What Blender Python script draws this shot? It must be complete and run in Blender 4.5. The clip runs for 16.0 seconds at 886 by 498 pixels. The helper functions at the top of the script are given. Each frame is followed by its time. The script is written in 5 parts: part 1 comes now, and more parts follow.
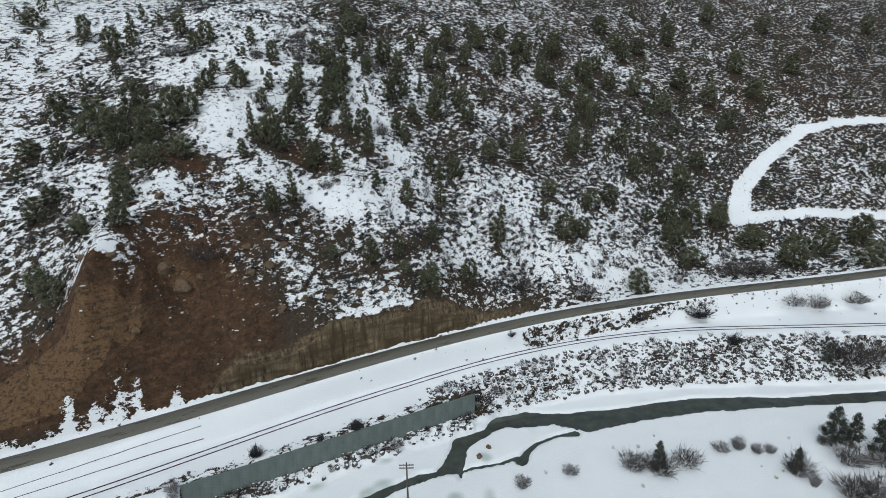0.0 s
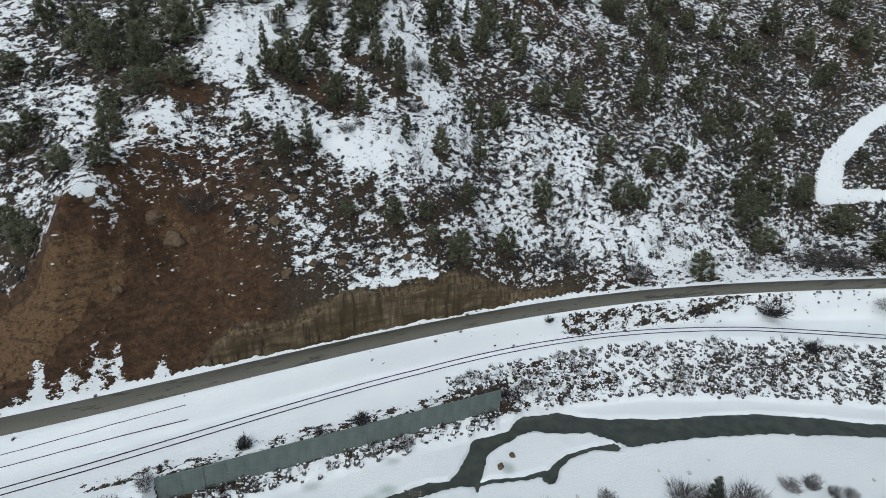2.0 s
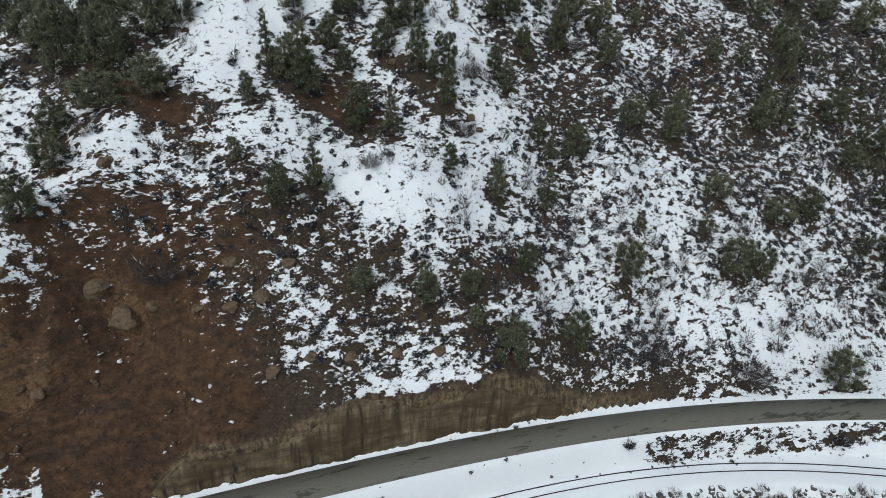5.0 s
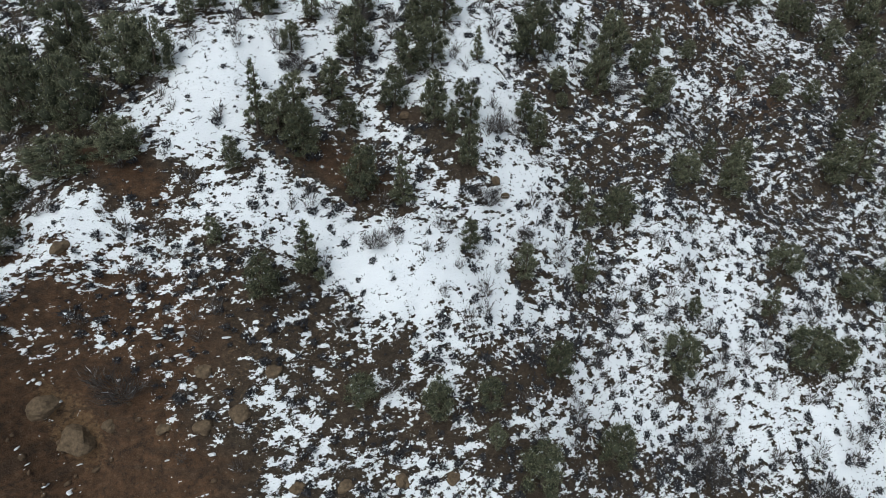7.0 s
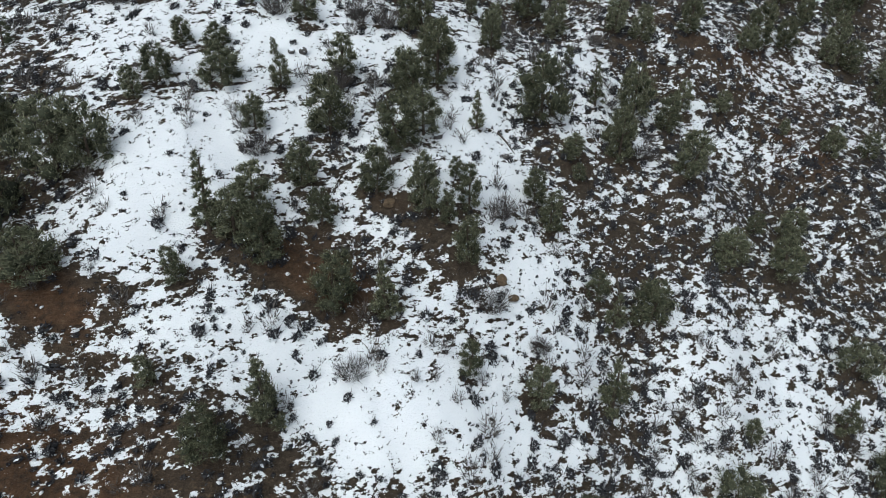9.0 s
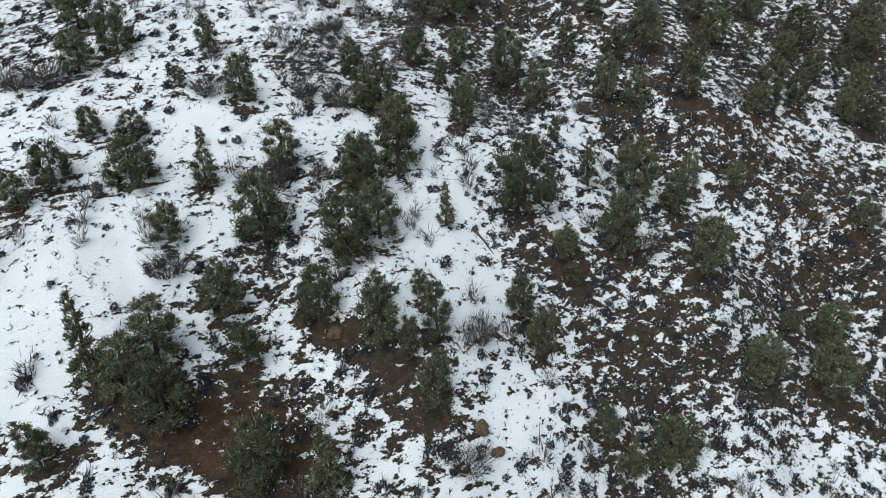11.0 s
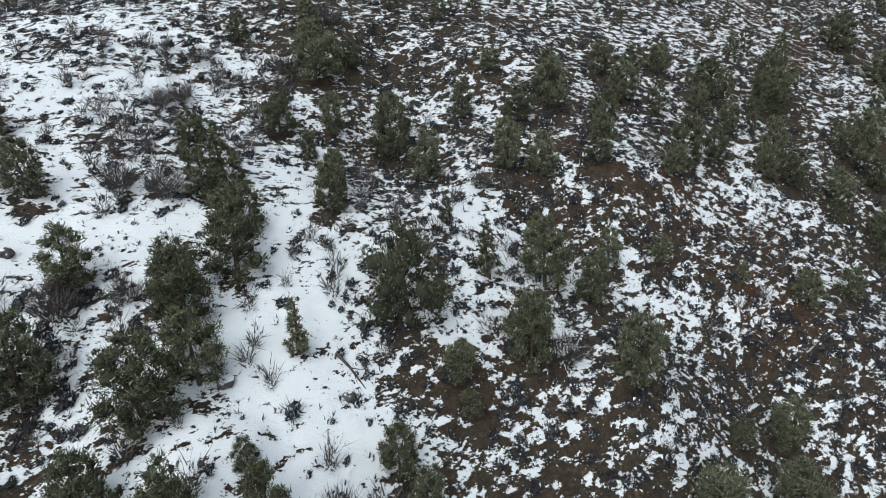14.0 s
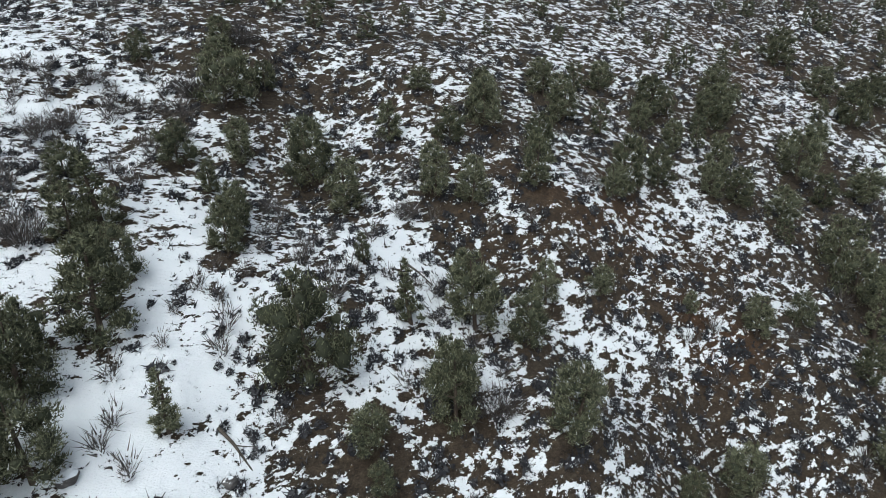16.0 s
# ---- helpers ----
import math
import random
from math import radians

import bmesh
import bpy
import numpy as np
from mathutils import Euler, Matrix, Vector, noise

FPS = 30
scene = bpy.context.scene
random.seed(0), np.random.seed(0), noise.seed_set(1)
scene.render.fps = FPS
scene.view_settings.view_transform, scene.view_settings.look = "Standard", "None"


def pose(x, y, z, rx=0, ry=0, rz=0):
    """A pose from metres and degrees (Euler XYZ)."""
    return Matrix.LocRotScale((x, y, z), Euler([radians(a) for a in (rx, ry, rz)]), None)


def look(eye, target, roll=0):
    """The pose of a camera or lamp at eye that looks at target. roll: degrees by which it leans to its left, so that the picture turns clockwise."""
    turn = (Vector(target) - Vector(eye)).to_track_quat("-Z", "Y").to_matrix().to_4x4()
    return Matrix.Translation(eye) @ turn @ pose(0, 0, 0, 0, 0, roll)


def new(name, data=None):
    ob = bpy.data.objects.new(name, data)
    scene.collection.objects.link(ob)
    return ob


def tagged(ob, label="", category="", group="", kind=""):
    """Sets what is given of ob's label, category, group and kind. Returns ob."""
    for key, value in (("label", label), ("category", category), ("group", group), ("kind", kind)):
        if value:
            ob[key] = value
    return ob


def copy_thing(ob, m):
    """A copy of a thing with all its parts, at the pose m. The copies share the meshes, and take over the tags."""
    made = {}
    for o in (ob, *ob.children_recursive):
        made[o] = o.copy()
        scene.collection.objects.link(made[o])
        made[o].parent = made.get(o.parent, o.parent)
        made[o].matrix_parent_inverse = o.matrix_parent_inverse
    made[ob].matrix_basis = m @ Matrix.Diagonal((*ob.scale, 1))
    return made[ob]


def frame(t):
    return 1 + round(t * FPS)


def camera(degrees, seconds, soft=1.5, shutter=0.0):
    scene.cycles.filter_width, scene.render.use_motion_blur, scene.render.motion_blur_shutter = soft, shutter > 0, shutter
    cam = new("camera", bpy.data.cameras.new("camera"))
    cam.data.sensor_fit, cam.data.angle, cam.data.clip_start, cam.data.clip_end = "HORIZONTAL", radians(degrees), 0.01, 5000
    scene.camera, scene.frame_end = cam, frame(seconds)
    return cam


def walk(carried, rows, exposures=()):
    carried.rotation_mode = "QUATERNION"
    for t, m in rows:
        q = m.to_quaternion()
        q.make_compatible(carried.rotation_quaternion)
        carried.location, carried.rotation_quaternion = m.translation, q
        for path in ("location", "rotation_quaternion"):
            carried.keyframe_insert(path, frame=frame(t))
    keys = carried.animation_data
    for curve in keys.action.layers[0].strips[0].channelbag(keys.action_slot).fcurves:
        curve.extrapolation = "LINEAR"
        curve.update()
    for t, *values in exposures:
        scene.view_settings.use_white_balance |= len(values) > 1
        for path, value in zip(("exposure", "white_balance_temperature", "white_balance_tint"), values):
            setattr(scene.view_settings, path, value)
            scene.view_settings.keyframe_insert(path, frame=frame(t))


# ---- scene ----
cam = camera(77.8, 16.0, 0.6)
METRES, EYE, TILT, LEAN, TURN = 150.0, 78.0, -18.0, 1.0, 0.0
ROWS = [
    (0.0, 0.0, 0.0, 0.0, -0.0, 0.0, 0.0),
    (0.5, 0.0009, 0.0293, 0.0096, 0.54, -2.01, -1.1),
    (1.0, 0.0006, 0.0624, 0.0209, 1.22, -3.87, -2.19),
    (1.5, -0.001, 0.0992, 0.0322, 2.61, -5.57, -3.29),
    (2.0, -0.004, 0.1392, 0.045, 3.61, -7.0, -4.21),
    (2.5, -0.008, 0.1819, 0.0595, 4.54, -8.07, -5.01),
    (3.0, -0.0134, 0.2244, 0.076, 5.29, -9.1, -5.59),
    (3.5, -0.0195, 0.2669, 0.0938, 6.25, -9.83, -6.06),
    (4.0, -0.0261, 0.3076, 0.1129, 7.11, -10.41, -6.47),
    (6.5, -0.0581, 0.4651, 0.2111, 10.46, -12.55, -7.76),
    (7.0, -0.0634, 0.493, 0.2288, 11.01, -12.48, -7.72),
    (7.5, -0.0678, 0.5216, 0.2452, 11.47, -12.09, -7.44),
    (8.0, -0.0719, 0.5513, 0.26, 11.79, -11.65, -7.12),
    (8.5, -0.0753, 0.5819, 0.2743, 12.05, -11.07, -6.72),
    (11.0, -0.0783, 0.7248, 0.3397, 11.67, -6.0, -4.15),
    (11.5, -0.0744, 0.7487, 0.3491, 11.14, -4.46, -3.48),
    (12.0, -0.0696, 0.7705, 0.3576, 10.26, -3.31, -2.97),
    (12.5, -0.0641, 0.7905, 0.3648, 9.33, -2.41, -2.49),
    (13.0, -0.0581, 0.809, 0.3711, 8.22, -1.68, -1.97),
    (13.5, -0.0516, 0.8261, 0.3766, 6.97, -1.06, -1.44),
    (14.0, -0.0447, 0.8418, 0.3813, 5.65, -0.56, -0.92),
    (14.5, -0.0376, 0.8557, 0.3865, 4.52, -0.1, -0.42),
    (15.0, -0.0298, 0.8685, 0.3909, 3.69, 0.38, 0.0),
    (15.5, -0.0217, 0.8806, 0.3946, 2.95, 0.85, 0.42),
    (16.0, -0.0136, 0.892, 0.398, 2.12, 1.23, 0.79),
]
walk(cam, [(t, pose(0, 0, EYE, TILT, LEAN, TURN) @ pose(METRES * x, METRES * y, METRES * z, 90 + pitch, roll, yaw)) for t, x, y, z, yaw, pitch, roll in ROWS],
     exposures=[(0.0, -0.26, 6170, 4.5), (3.5, -0.28, 6170, 4.5), (7.5, -0.08, 6170, 4.5), (12.0, 0.0, 6170, 4.5), (16.0, 0.12, 6170, 4.5)])

# ---- world, sun, exposure ----
world = bpy.data.worlds.new("winter_sky")
scene.world = world
world.use_nodes = True
wn, wl = world.node_tree.nodes, world.node_tree.links
sky = wn.new("ShaderNodeTexSky")
sky.sky_type = "NISHITA"
sky.sun_disc = False
sky.sun_elevation, sky.sun_rotation = radians(48), radians(200)
sky.dust_density, sky.air_density, sky.ozone_density = 4.0, 1.0, 1.0
grey = wn.new("ShaderNodeHueSaturation")          # thick cloud takes the blue out
grey.inputs["Saturation"].default_value = 0.45
wl.new(sky.outputs[0], grey.inputs["Color"])
wl.new(grey.outputs[0], wn["Background"].inputs[0])
wn["Background"].inputs[1].default_value = 0.12
sun = new("sun", bpy.data.lights.new("sun", "SUN"))
sun.data.energy, sun.data.angle, sun.data.color = 1.12, radians(40), (0.94, 0.99, 1.0)
sun.matrix_world = look((0, 0, 300), (30, 95, 180 - 120))


# ---- the lie of the land ----
def hashed(ix, iy, seed):
    v = np.sin(ix * 127.1 + iy * 311.7 + seed * 74.7) * 43758.5453
    return v - np.floor(v)


def vnoise(x, y, seed=0):
    """Value noise, -1 to 1."""
    ix, iy = np.floor(x), np.floor(y)
    fx, fy = x - ix, y - iy
    fx, fy = fx * fx * (3 - 2 * fx), fy * fy * (3 - 2 * fy)
    a, b = hashed(ix, iy, seed), hashed(ix + 1, iy, seed)
    c, d = hashed(ix, iy + 1, seed), hashed(ix + 1, iy + 1, seed)
    return 2 * (a + (b - a) * fx + (c - a) * fy + (a - b - c + d) * fx * fy) - 1


def fbm(x, y, seed=0, octaves=4):
    total, amp = 0.0, 0.5
    for k in range(octaves):
        total = total + amp * vnoise(x, y, seed + k)
        x, y, amp = x * 2.03 + 3.7, y * 2.03 - 1.9, amp * 0.5
    return total


def smooth(a, b, v):
    t = np.clip((v - a) / (b - a), 0, 1)
    return t * t * (3 - 2 * t)


def curve_y(x, coefs, lo, hi):
    """A polynomial in x / 100 that goes on straight beyond lo and hi."""
    c = np.clip(x, lo, hi)
    slope = np.polyval(np.polyder(coefs), c / 100) / 100
    return np.polyval(coefs, c / 100) + slope * (x - c), slope


def road_y(x):
    return curve_y(x, (6.5, -6.63, -18.06, 44.28, 125.62), -80, 125)


def rail_y(x):
    return curve_y(x, (12.63, -11.24, -31.65, 48.19, 119.18), -66, 100)


def siding_y(x):
    return curve_y(x, (3.61, 62.71, 124.86), -80, -30)


def wall_y(x):
    return 110.4 + 0.517 * (x - 5.5)


def across(x, y, line):
    yy, slope = line(x)
    return (y - yy) / np.sqrt(1 + slope * slope)


def bump_at(x, y, cx, cy, rx, ry, turn=0.0):
    c, s = math.cos(radians(turn)), math.sin(radians(turn))
    u, v = (x - cx) * c + (y - cy) * s, (y - cy) * c - (x - cx) * s
    return np.exp(-(u / rx) ** 2 - (v / ry) ** 2)


def line_far(x, y, pts):
    """Distance to a polyline of (x, y, half width), less the half width there."""
    best = np.full(np.shape(x), 1e9)
    for (ax, ay, aw), (bx, by, bw) in zip(pts, pts[1:]):
        dx, dy = bx - ax, by - ay
        t = np.clip(((x - ax) * dx + (y - ay) * dy) / (dx * dx + dy * dy), 0, 1)
        best = np.minimum(best, np.hypot(x - ax - t * dx, y - ay - t * dy) - (aw + (bw - aw) * t))
    return best


RIVER = [(420, 175, 3.0), (180, 128, 2.6), (109, 117.5, 2.1), (80.3, 115.3, 2.1), (68.0, 115.2, 2.9), (59.8, 114.8, 2.9), (48.5, 112.4, 3.1), (40.0, 110.6, 3.0), (31.7, 108.9, 4.0), (24.5, 109.9, 2.2), (18.3, 109.8, 3.0),
         (12.4, 109.0, 2.4), (8.8, 105.6, 1.1), (3.0, 102.0, 2.0), (1.4, 97.6, 1.9), (0.7, 94.0, 2.1), (-2.5, 92.1, 0.9), (-6.1, 91.0, 1.1), (-13, 87, 1.1), (-40, 72, 1.3), (-90, 40, 2.0), (-300, -60, 3.0)]
SIDE = [(28.4, 104.6, 1.1), (23.5, 103.4, 0.5), (18.9, 101.0, 0.7), (16.5, 98.2, 0.8), (15.1, 95.0, 1.0)]
THIN = [(14.7, 96.8, 0.5), (10.7, 94.9, 0.45), (4.6, 93.6, 0.4), (2.2, 92.3, 0.35), (2.1, 89.6, 0.12)]
TRACK = [(104, 190, 2.0), (108, 197, 3.6), (114, 207, 3.0), (131, 223, 2.2), (153, 239, 1.9), (173, 247, 1.7), (196, 251, 1.7), (300, 268, 2.0)]
TRACK_LOW = [(105, 192, 2.6), (121, 193.5, 2.2), (137, 195, 1.8), (164, 198.5, 1.7), (250, 210, 2.0)]


def road_z(x):
    return 12.85 + 0.0305 * np.clip(x, -100, 160)


def rail_z(x):
    return 7.05 + 0.03 * np.clip(x + 10, 0, 75)


def rock_height(x):
    """Share of its full height that the rock ledge beside the road has."""
    return (0.55 * smooth(-52, -44, x) + 0.45 * smooth(-40, -22, x)) * (1 - smooth(-4, 12, x)) * (0.95 + 0.22 * vnoise(x / 5, 0 * x, 29) + 0.12 * smooth(-10, -25, x))


def hill(x, y):
    """The hillside alone, without the cut for the road."""
    cx, cy = np.clip(x, -105, 130), np.clip(y, 102, 262)
    u, v = cx / 100, (cy - 160) / 100
    z = (42.8 + 70.1 * v - 18.4 * v * v + 6.5 * v ** 3 - 45.0 * u + 1.3 * u * v + 10.4 * u * v * v
         - 4.2 * u * u - 6.6 * u * u * v + 13.0 * u ** 3)
    z = z - 0.12 * (x - cx) + 0.58 * (y - cy)
    z = z + 6.5 * bump_at(x, y, -71, 107, 6, 8) + 4 * bump_at(x, y, -76, 117, 9, 7) + 3 * bump_at(x, y, -58, 124, 9, 6) - 6 * bump_at(x, y, -60, 116, 6, 5)
    z = z - 3.5 * bump_at(x, y, 27, 200, 16, 10) + 4 * bump_at(x, y, 6, 217, 12, 8) + 3 * bump_at(x, y, -27, 168, 9, 6) + 3.5 * bump_at(x, y, 8, 192, 7, 6)
    z = z + 2.5 * bump_at(x, y, -46, 133, 14, 8) + 4 * bump_at(x, y, -60, 136, 22, 16) + 6 * bump_at(x, y, -72, 106, 7, 6) + 3.5 * bump_at(x, y, -66, 118, 10, 8)
    z = z + 1.3 * fbm(x / 24, y / 24, 3, 3) + 0.9 * fbm(x / 7, y / 7, 8, 3) + 0.35 * fbm(x / 2.2, y / 2.2, 12, 2)
    top = 265 + 14 * fbm(x / 90, y / 90, 17, 3)
    return np.where(z > top - 40, top - 40 + 40 * np.tanh((z - top + 40) / 40), z)


SWELLS = [(-23, 144, 5.1), (-22, 215, -5.0), (-22, 230, -4.6), (40, 203, 4.2), (24, 147, -2.8), (2, 165, -4.3), (-49, 215, -3.2), (-60, 157, 3.3), (15, 226, 3.5), (1, 211, -2.7), (-34, 208, -2.6), (-69, 133, 4.5), (-4, 243, 2.7),
          (-9, 135, 2.3), (-62, 131, -4.3), (36, 194, -2.2), (9, 145, -2.6), (-42, 226, -2.0), (-68, 108, -4.0), (-74, 104, 5.4), (-71, 114, 5.8), (-29, 175, 1.8), (20, 173, -2.4), (12, 167, 1.9), (-25, 135, -1.1), (-59, 105, 1.1)]


def swells(x, y):
    """Knolls and hollows of the hillside, each about 20 m across."""
    return sum((k * bump_at(x, y, cx, cy, 10, 10) for cx, cy, k in SWELLS), 0 * x)


def height(x, y):
    x, y = np.asarray(x, float), np.asarray(y, float)
    s, q = across(x, y, road_y), across(x, y, rail_y)
    h, rz, tz = hill(x, y), road_z(x), rail_z(x)
    # north of the road: shoulder, cut bank, hillside
    rock = rock_height(x)
    rise = np.maximum(s - 3.3, 0)
    first = 7.4 * rock * smooth(0.9, 1.7, s - 3.0) + rise * (1.5 + 0.25 * smooth(-60, -67, x) + 0.55 * smooth(-66, -75, x))
    gully = 1.3 * np.abs(vnoise(x / 3.4, y / 16, 31)) + 1.3 * fbm(x / 2.4, y / 4, 33, 4)
    cut = rz + 0.2 + first - gully * smooth(0.5, 5, rise) * smooth(30, 5, x)
    k = 1.5
    h = h + swells(x, y)
    m = np.clip(0.5 + 0.5 * (cut - h) / k, 0, 1)
    low = cut + (h - cut) * m - k * m * (1 - m)
    north = np.where(s > 3.0, np.maximum(low, rz + 0.2 + 0.07 * rise), rz + 0.2 * smooth(2.6, 3.3, s))
    # south of the road: bank down to the railway, then the river bank
    gap = (road_y(x)[0] - rail_y(x)[0]) * 0.9
    reach = np.maximum(gap - 5.4, 1.6)
    reach = reach + (np.minimum(reach, 3.6) - reach) * smooth(-15, 15, x)
    down = smooth(0, 1, (-s - 2.9) / reach)
    south = rz + (tz - rz) * down + 0.12 * fbm(x / 5, y / 5, 41, 2)
    bed = tz + 0.05 * fbm(x / 3, y / 3, 43, 2)
    z = np.where(s > -2.8, north, np.where(q > 1.6, np.maximum(south, bed), bed))
    dw = (y - wall_y(x)) * 0.888
    beside = (x > -49.2) & (x < 5.6)
    wall_side = np.where(dw > 0.0, 6.9, np.maximum(2.5 + 0.42 * (dw + 0.3), 0.3))
    slope = np.maximum(tz - 0.15 + (q + 3.4) * 0.72, 0.3)
    slope = np.where(x < -45, np.maximum(6.9 + (q + 7.5) * 0.62, 0.3), slope)
    bank = np.where(beside, wall_side, slope)
    rough = 0.55 * fbm(x / 1.3, y / 1.3, 47, 3) * smooth(0.4, 1.6, bank) * smooth(tz - 0.1, tz - 1.4, bank)
    z = np.where(q < -3.0, np.minimum(bank + rough, tz - 0.05), z)
    flat = 0.35 + 0.25 * fbm(x / 12, y / 12, 51, 3) + 0.05 * fbm(x / 2, y / 2, 53, 2)
    z = np.where(z < 1.2, np.maximum(z - 0.35, flat), z)
    # the river and its arms
    wander = 0.55 * fbm(x / 3.2, y / 3.2, 57, 3)
    for pts in (RIVER, SIDE, THIN):
        near = line_far(x, y, pts) + wander * (0.35 if pts is THIN else 1.0)
        z = np.where(z < 3.0, z - (z + 0.9) * smooth(0.28, -0.25, near), z)
    # snowed-in side track on the hill
    for pts in (TRACK, TRACK_LOW):
        near = line_far(x, y, pts)
        z = z - 0.7 * smooth(1.5, -1.5, near)
    back = smooth(30, -120, y)
    return z + back * 6 * fbm(x / 70, y / 70, 61, 3) * smooth(60, 200, np.abs(y))


# ---- materials ----
def material(name, rough=0.9):
    m = bpy.data.materials.new(name)
    m.use_nodes = True
    b = m.node_tree.nodes["Principled BSDF"]
    b.inputs["Roughness"].default_value = rough
    b.inputs["Specular IOR Level"].default_value = 0.25
    return m, m.node_tree.nodes, m.node_tree.links, b


def noise_tex(n, l, scale, detail=4.0, rough=0.55, stretch=None, turn=0.0):
    co = n.new("ShaderNodeTexCoord")
    t = n.new("ShaderNodeTexNoise")
    t.inputs["Scale"].default_value, t.inputs["Detail"].default_value, t.inputs["Roughness"].default_value = scale, detail, rough
    if stretch:
        mp = n.new("ShaderNodeMapping")
        mp.inputs["Scale"].default_value = stretch
        spin = n.new("ShaderNodeMapping")
        spin.inputs["Rotation"].default_value = (0, 0, radians(-turn))
        l.new(co.outputs["Object"], spin.inputs[0])
        l.new(spin.outputs[0], mp.inputs[0])
        l.new(mp.outputs[0], t.inputs["Vector"])
    else:
        l.new(co.outputs["Object"], t.inputs["Vector"])
    return t.outputs["Fac"]


def ramp(n, l, fac, *stops):
    r = n.new("ShaderNodeValToRGB")
    while len(r.color_ramp.elements) < len(stops):
        r.color_ramp.elements.new(0.5)
    for e, (p, c) in zip(r.color_ramp.elements, stops):
        e.position, e.color = p, (*c, 1)
    l.new(fac, r.inputs[0])
    return r.outputs[0]


def calc(n, l, op, a, b, c=None):
    m = n.new("ShaderNodeMath")
    m.operation = op
    for i, v in enumerate((a, b, c)):
        if v is None:
            continue
        if isinstance(v, (int, float)):
            m.inputs[i].default_value = v
        else:
            l.new(v, m.inputs[i])
    return m.outputs[0]


def mix(n, l, fac, a, b):
    m = n.new("ShaderNodeMix")
    m.data_type = "RGBA"
    for v, sock in ((fac, m.inputs[0]), (a, m.inputs[6]), (b, m.inputs[7])):
        if isinstance(v, (int, float)):
            sock.default_value = v
        elif isinstance(v, tuple):
            sock.default_value = (*v, 1)
        else:
            l.new(v, sock)
    return m.outputs[2]


def relief(n, l, b, fac, strength, distance):
    k = n.new("ShaderNodeBump")
    k.inputs["Strength"].default_value, k.inputs["Distance"].default_value = strength, distance
    l.new(fac, k.inputs["Height"])
    l.new(k.outputs[0], b.inputs["Normal"])


def attr(n, name):
    a = n.new("ShaderNodeAttribute")
    a.attribute_name = name
    return a.outputs["Fac"]


SNOW = (0.80, 0.83, 0.87)


def ground_material():
    m, n, l, b = material("snow_and_soil", 0.85)
    flow = (0.74, 1.1, 1.1)      # patches lie along the slope's contours
    big, mid, fine, grain = (noise_tex(n, l, s, d, r, flow, 30) for s, d, r in ((0.14, 3, 0.5), (0.75, 4, 0.6), (2.6, 4, 0.62), (9.0, 3, 0.6)))
    v = calc(n, l, "MULTIPLY_ADD", calc(n, l, "SUBTRACT", big, 0.5), 0.6, attr(n, "snow"))
    v = calc(n, l, "MULTIPLY_ADD", calc(n, l, "SUBTRACT", mid, 0.5), 1.85, v)
    v = calc(n, l, "MULTIPLY_ADD", calc(n, l, "SUBTRACT", fine, 0.5), 0.95, v)
    v = calc(n, l, "MULTIPLY_ADD", calc(n, l, "SUBTRACT", grain, 0.5), 0.45, v)
    cover = ramp(n, l, v, (0.495, (0, 0, 0)), (0.52, (1, 1, 1)))
    red = ramp(n, l, mid, (0.3, (0.030, 0.015, 0.008)), (0.5, (0.062, 0.032, 0.016)), (0.72, (0.105, 0.056, 0.029)))
    tan = ramp(n, l, fine, (0.3, (0.080, 0.045, 0.021)), (0.55, (0.132, 0.078, 0.039)), (0.75, (0.19, 0.122, 0.068)))
    dull = ramp(n, l, fine, (0.3, (0.019, 0.0145, 0.011)), (0.55, (0.044, 0.034, 0.024)), (0.8, (0.105, 0.083, 0.057)))
    streak = noise_tex(n, l, 1.5, 4, 0.6, (1, 1, 0.10))
    rock = ramp(n, l, streak, (0.36, (0.045, 0.036, 0.024)), (0.5, (0.14, 0.105, 0.062)), (0.7, (0.27, 0.205, 0.125)))
    layer = noise_tex(n, l, 0.9, 4, 0.6, (0.06, 0.06, 1))
    rock = mix(n, l, ramp(n, l, layer, (0.5, (0, 0, 0)), (0.62, (0.7, 0.7, 0.7))), rock, (0.055, 0.042, 0.028))
    soil = mix(n, l, attr(n, "red"), dull, red)
    edge = calc(n, l, "MULTIPLY_ADD", calc(n, l, "SUBTRACT", fine, 0.5), 0.5, attr(n, "tan"))
    soil = mix(n, l, ramp(n, l, edge, (0.36, (0, 0, 0)), (0.52, (1, 1, 1))), soil, tan)
    bed = noise_tex(n, l, 1.0, 5, 0.65, (0.10, 0.10, 1.1))
    soil = mix(n, l, ramp(n, l, bed, (0.53, (0, 0, 0)), (0.62, (0.55, 0.55, 0.55))), soil, (0.030, 0.020, 0.014))
    soil = mix(n, l, attr(n, "rock"), soil, rock)
    crack = noise_tex(n, l, 1.1, 8, 0.74)
    soil = mix(n, l, ramp(n, l, crack, (0.40, (0.75, 0.75, 0.75)), (0.50, (0, 0, 0))), soil, (0.014, 0.010, 0.008))
    soil = mix(n, l, ramp(n, l, crack, (0.56, (0, 0, 0)), (0.70, (0.45, 0.45, 0.45))), soil, (0.15, 0.108, 0.070))
    soil = mix(n, l, ramp(n, l, grain, (0.45, (0, 0, 0)), (0.8, (0.4, 0.4, 0.4))), soil, (0.17, 0.125, 0.085))
    snow = mix(n, l, big, (0.79, 0.82, 0.86), (0.87, 0.89, 0.91))
    slush = mix(n, l, attr(n, "ice"), snow, (0.48, 0.54, 0.53))
    l.new(mix(n, l, cover, soil, slush), b.inputs["Base Color"])
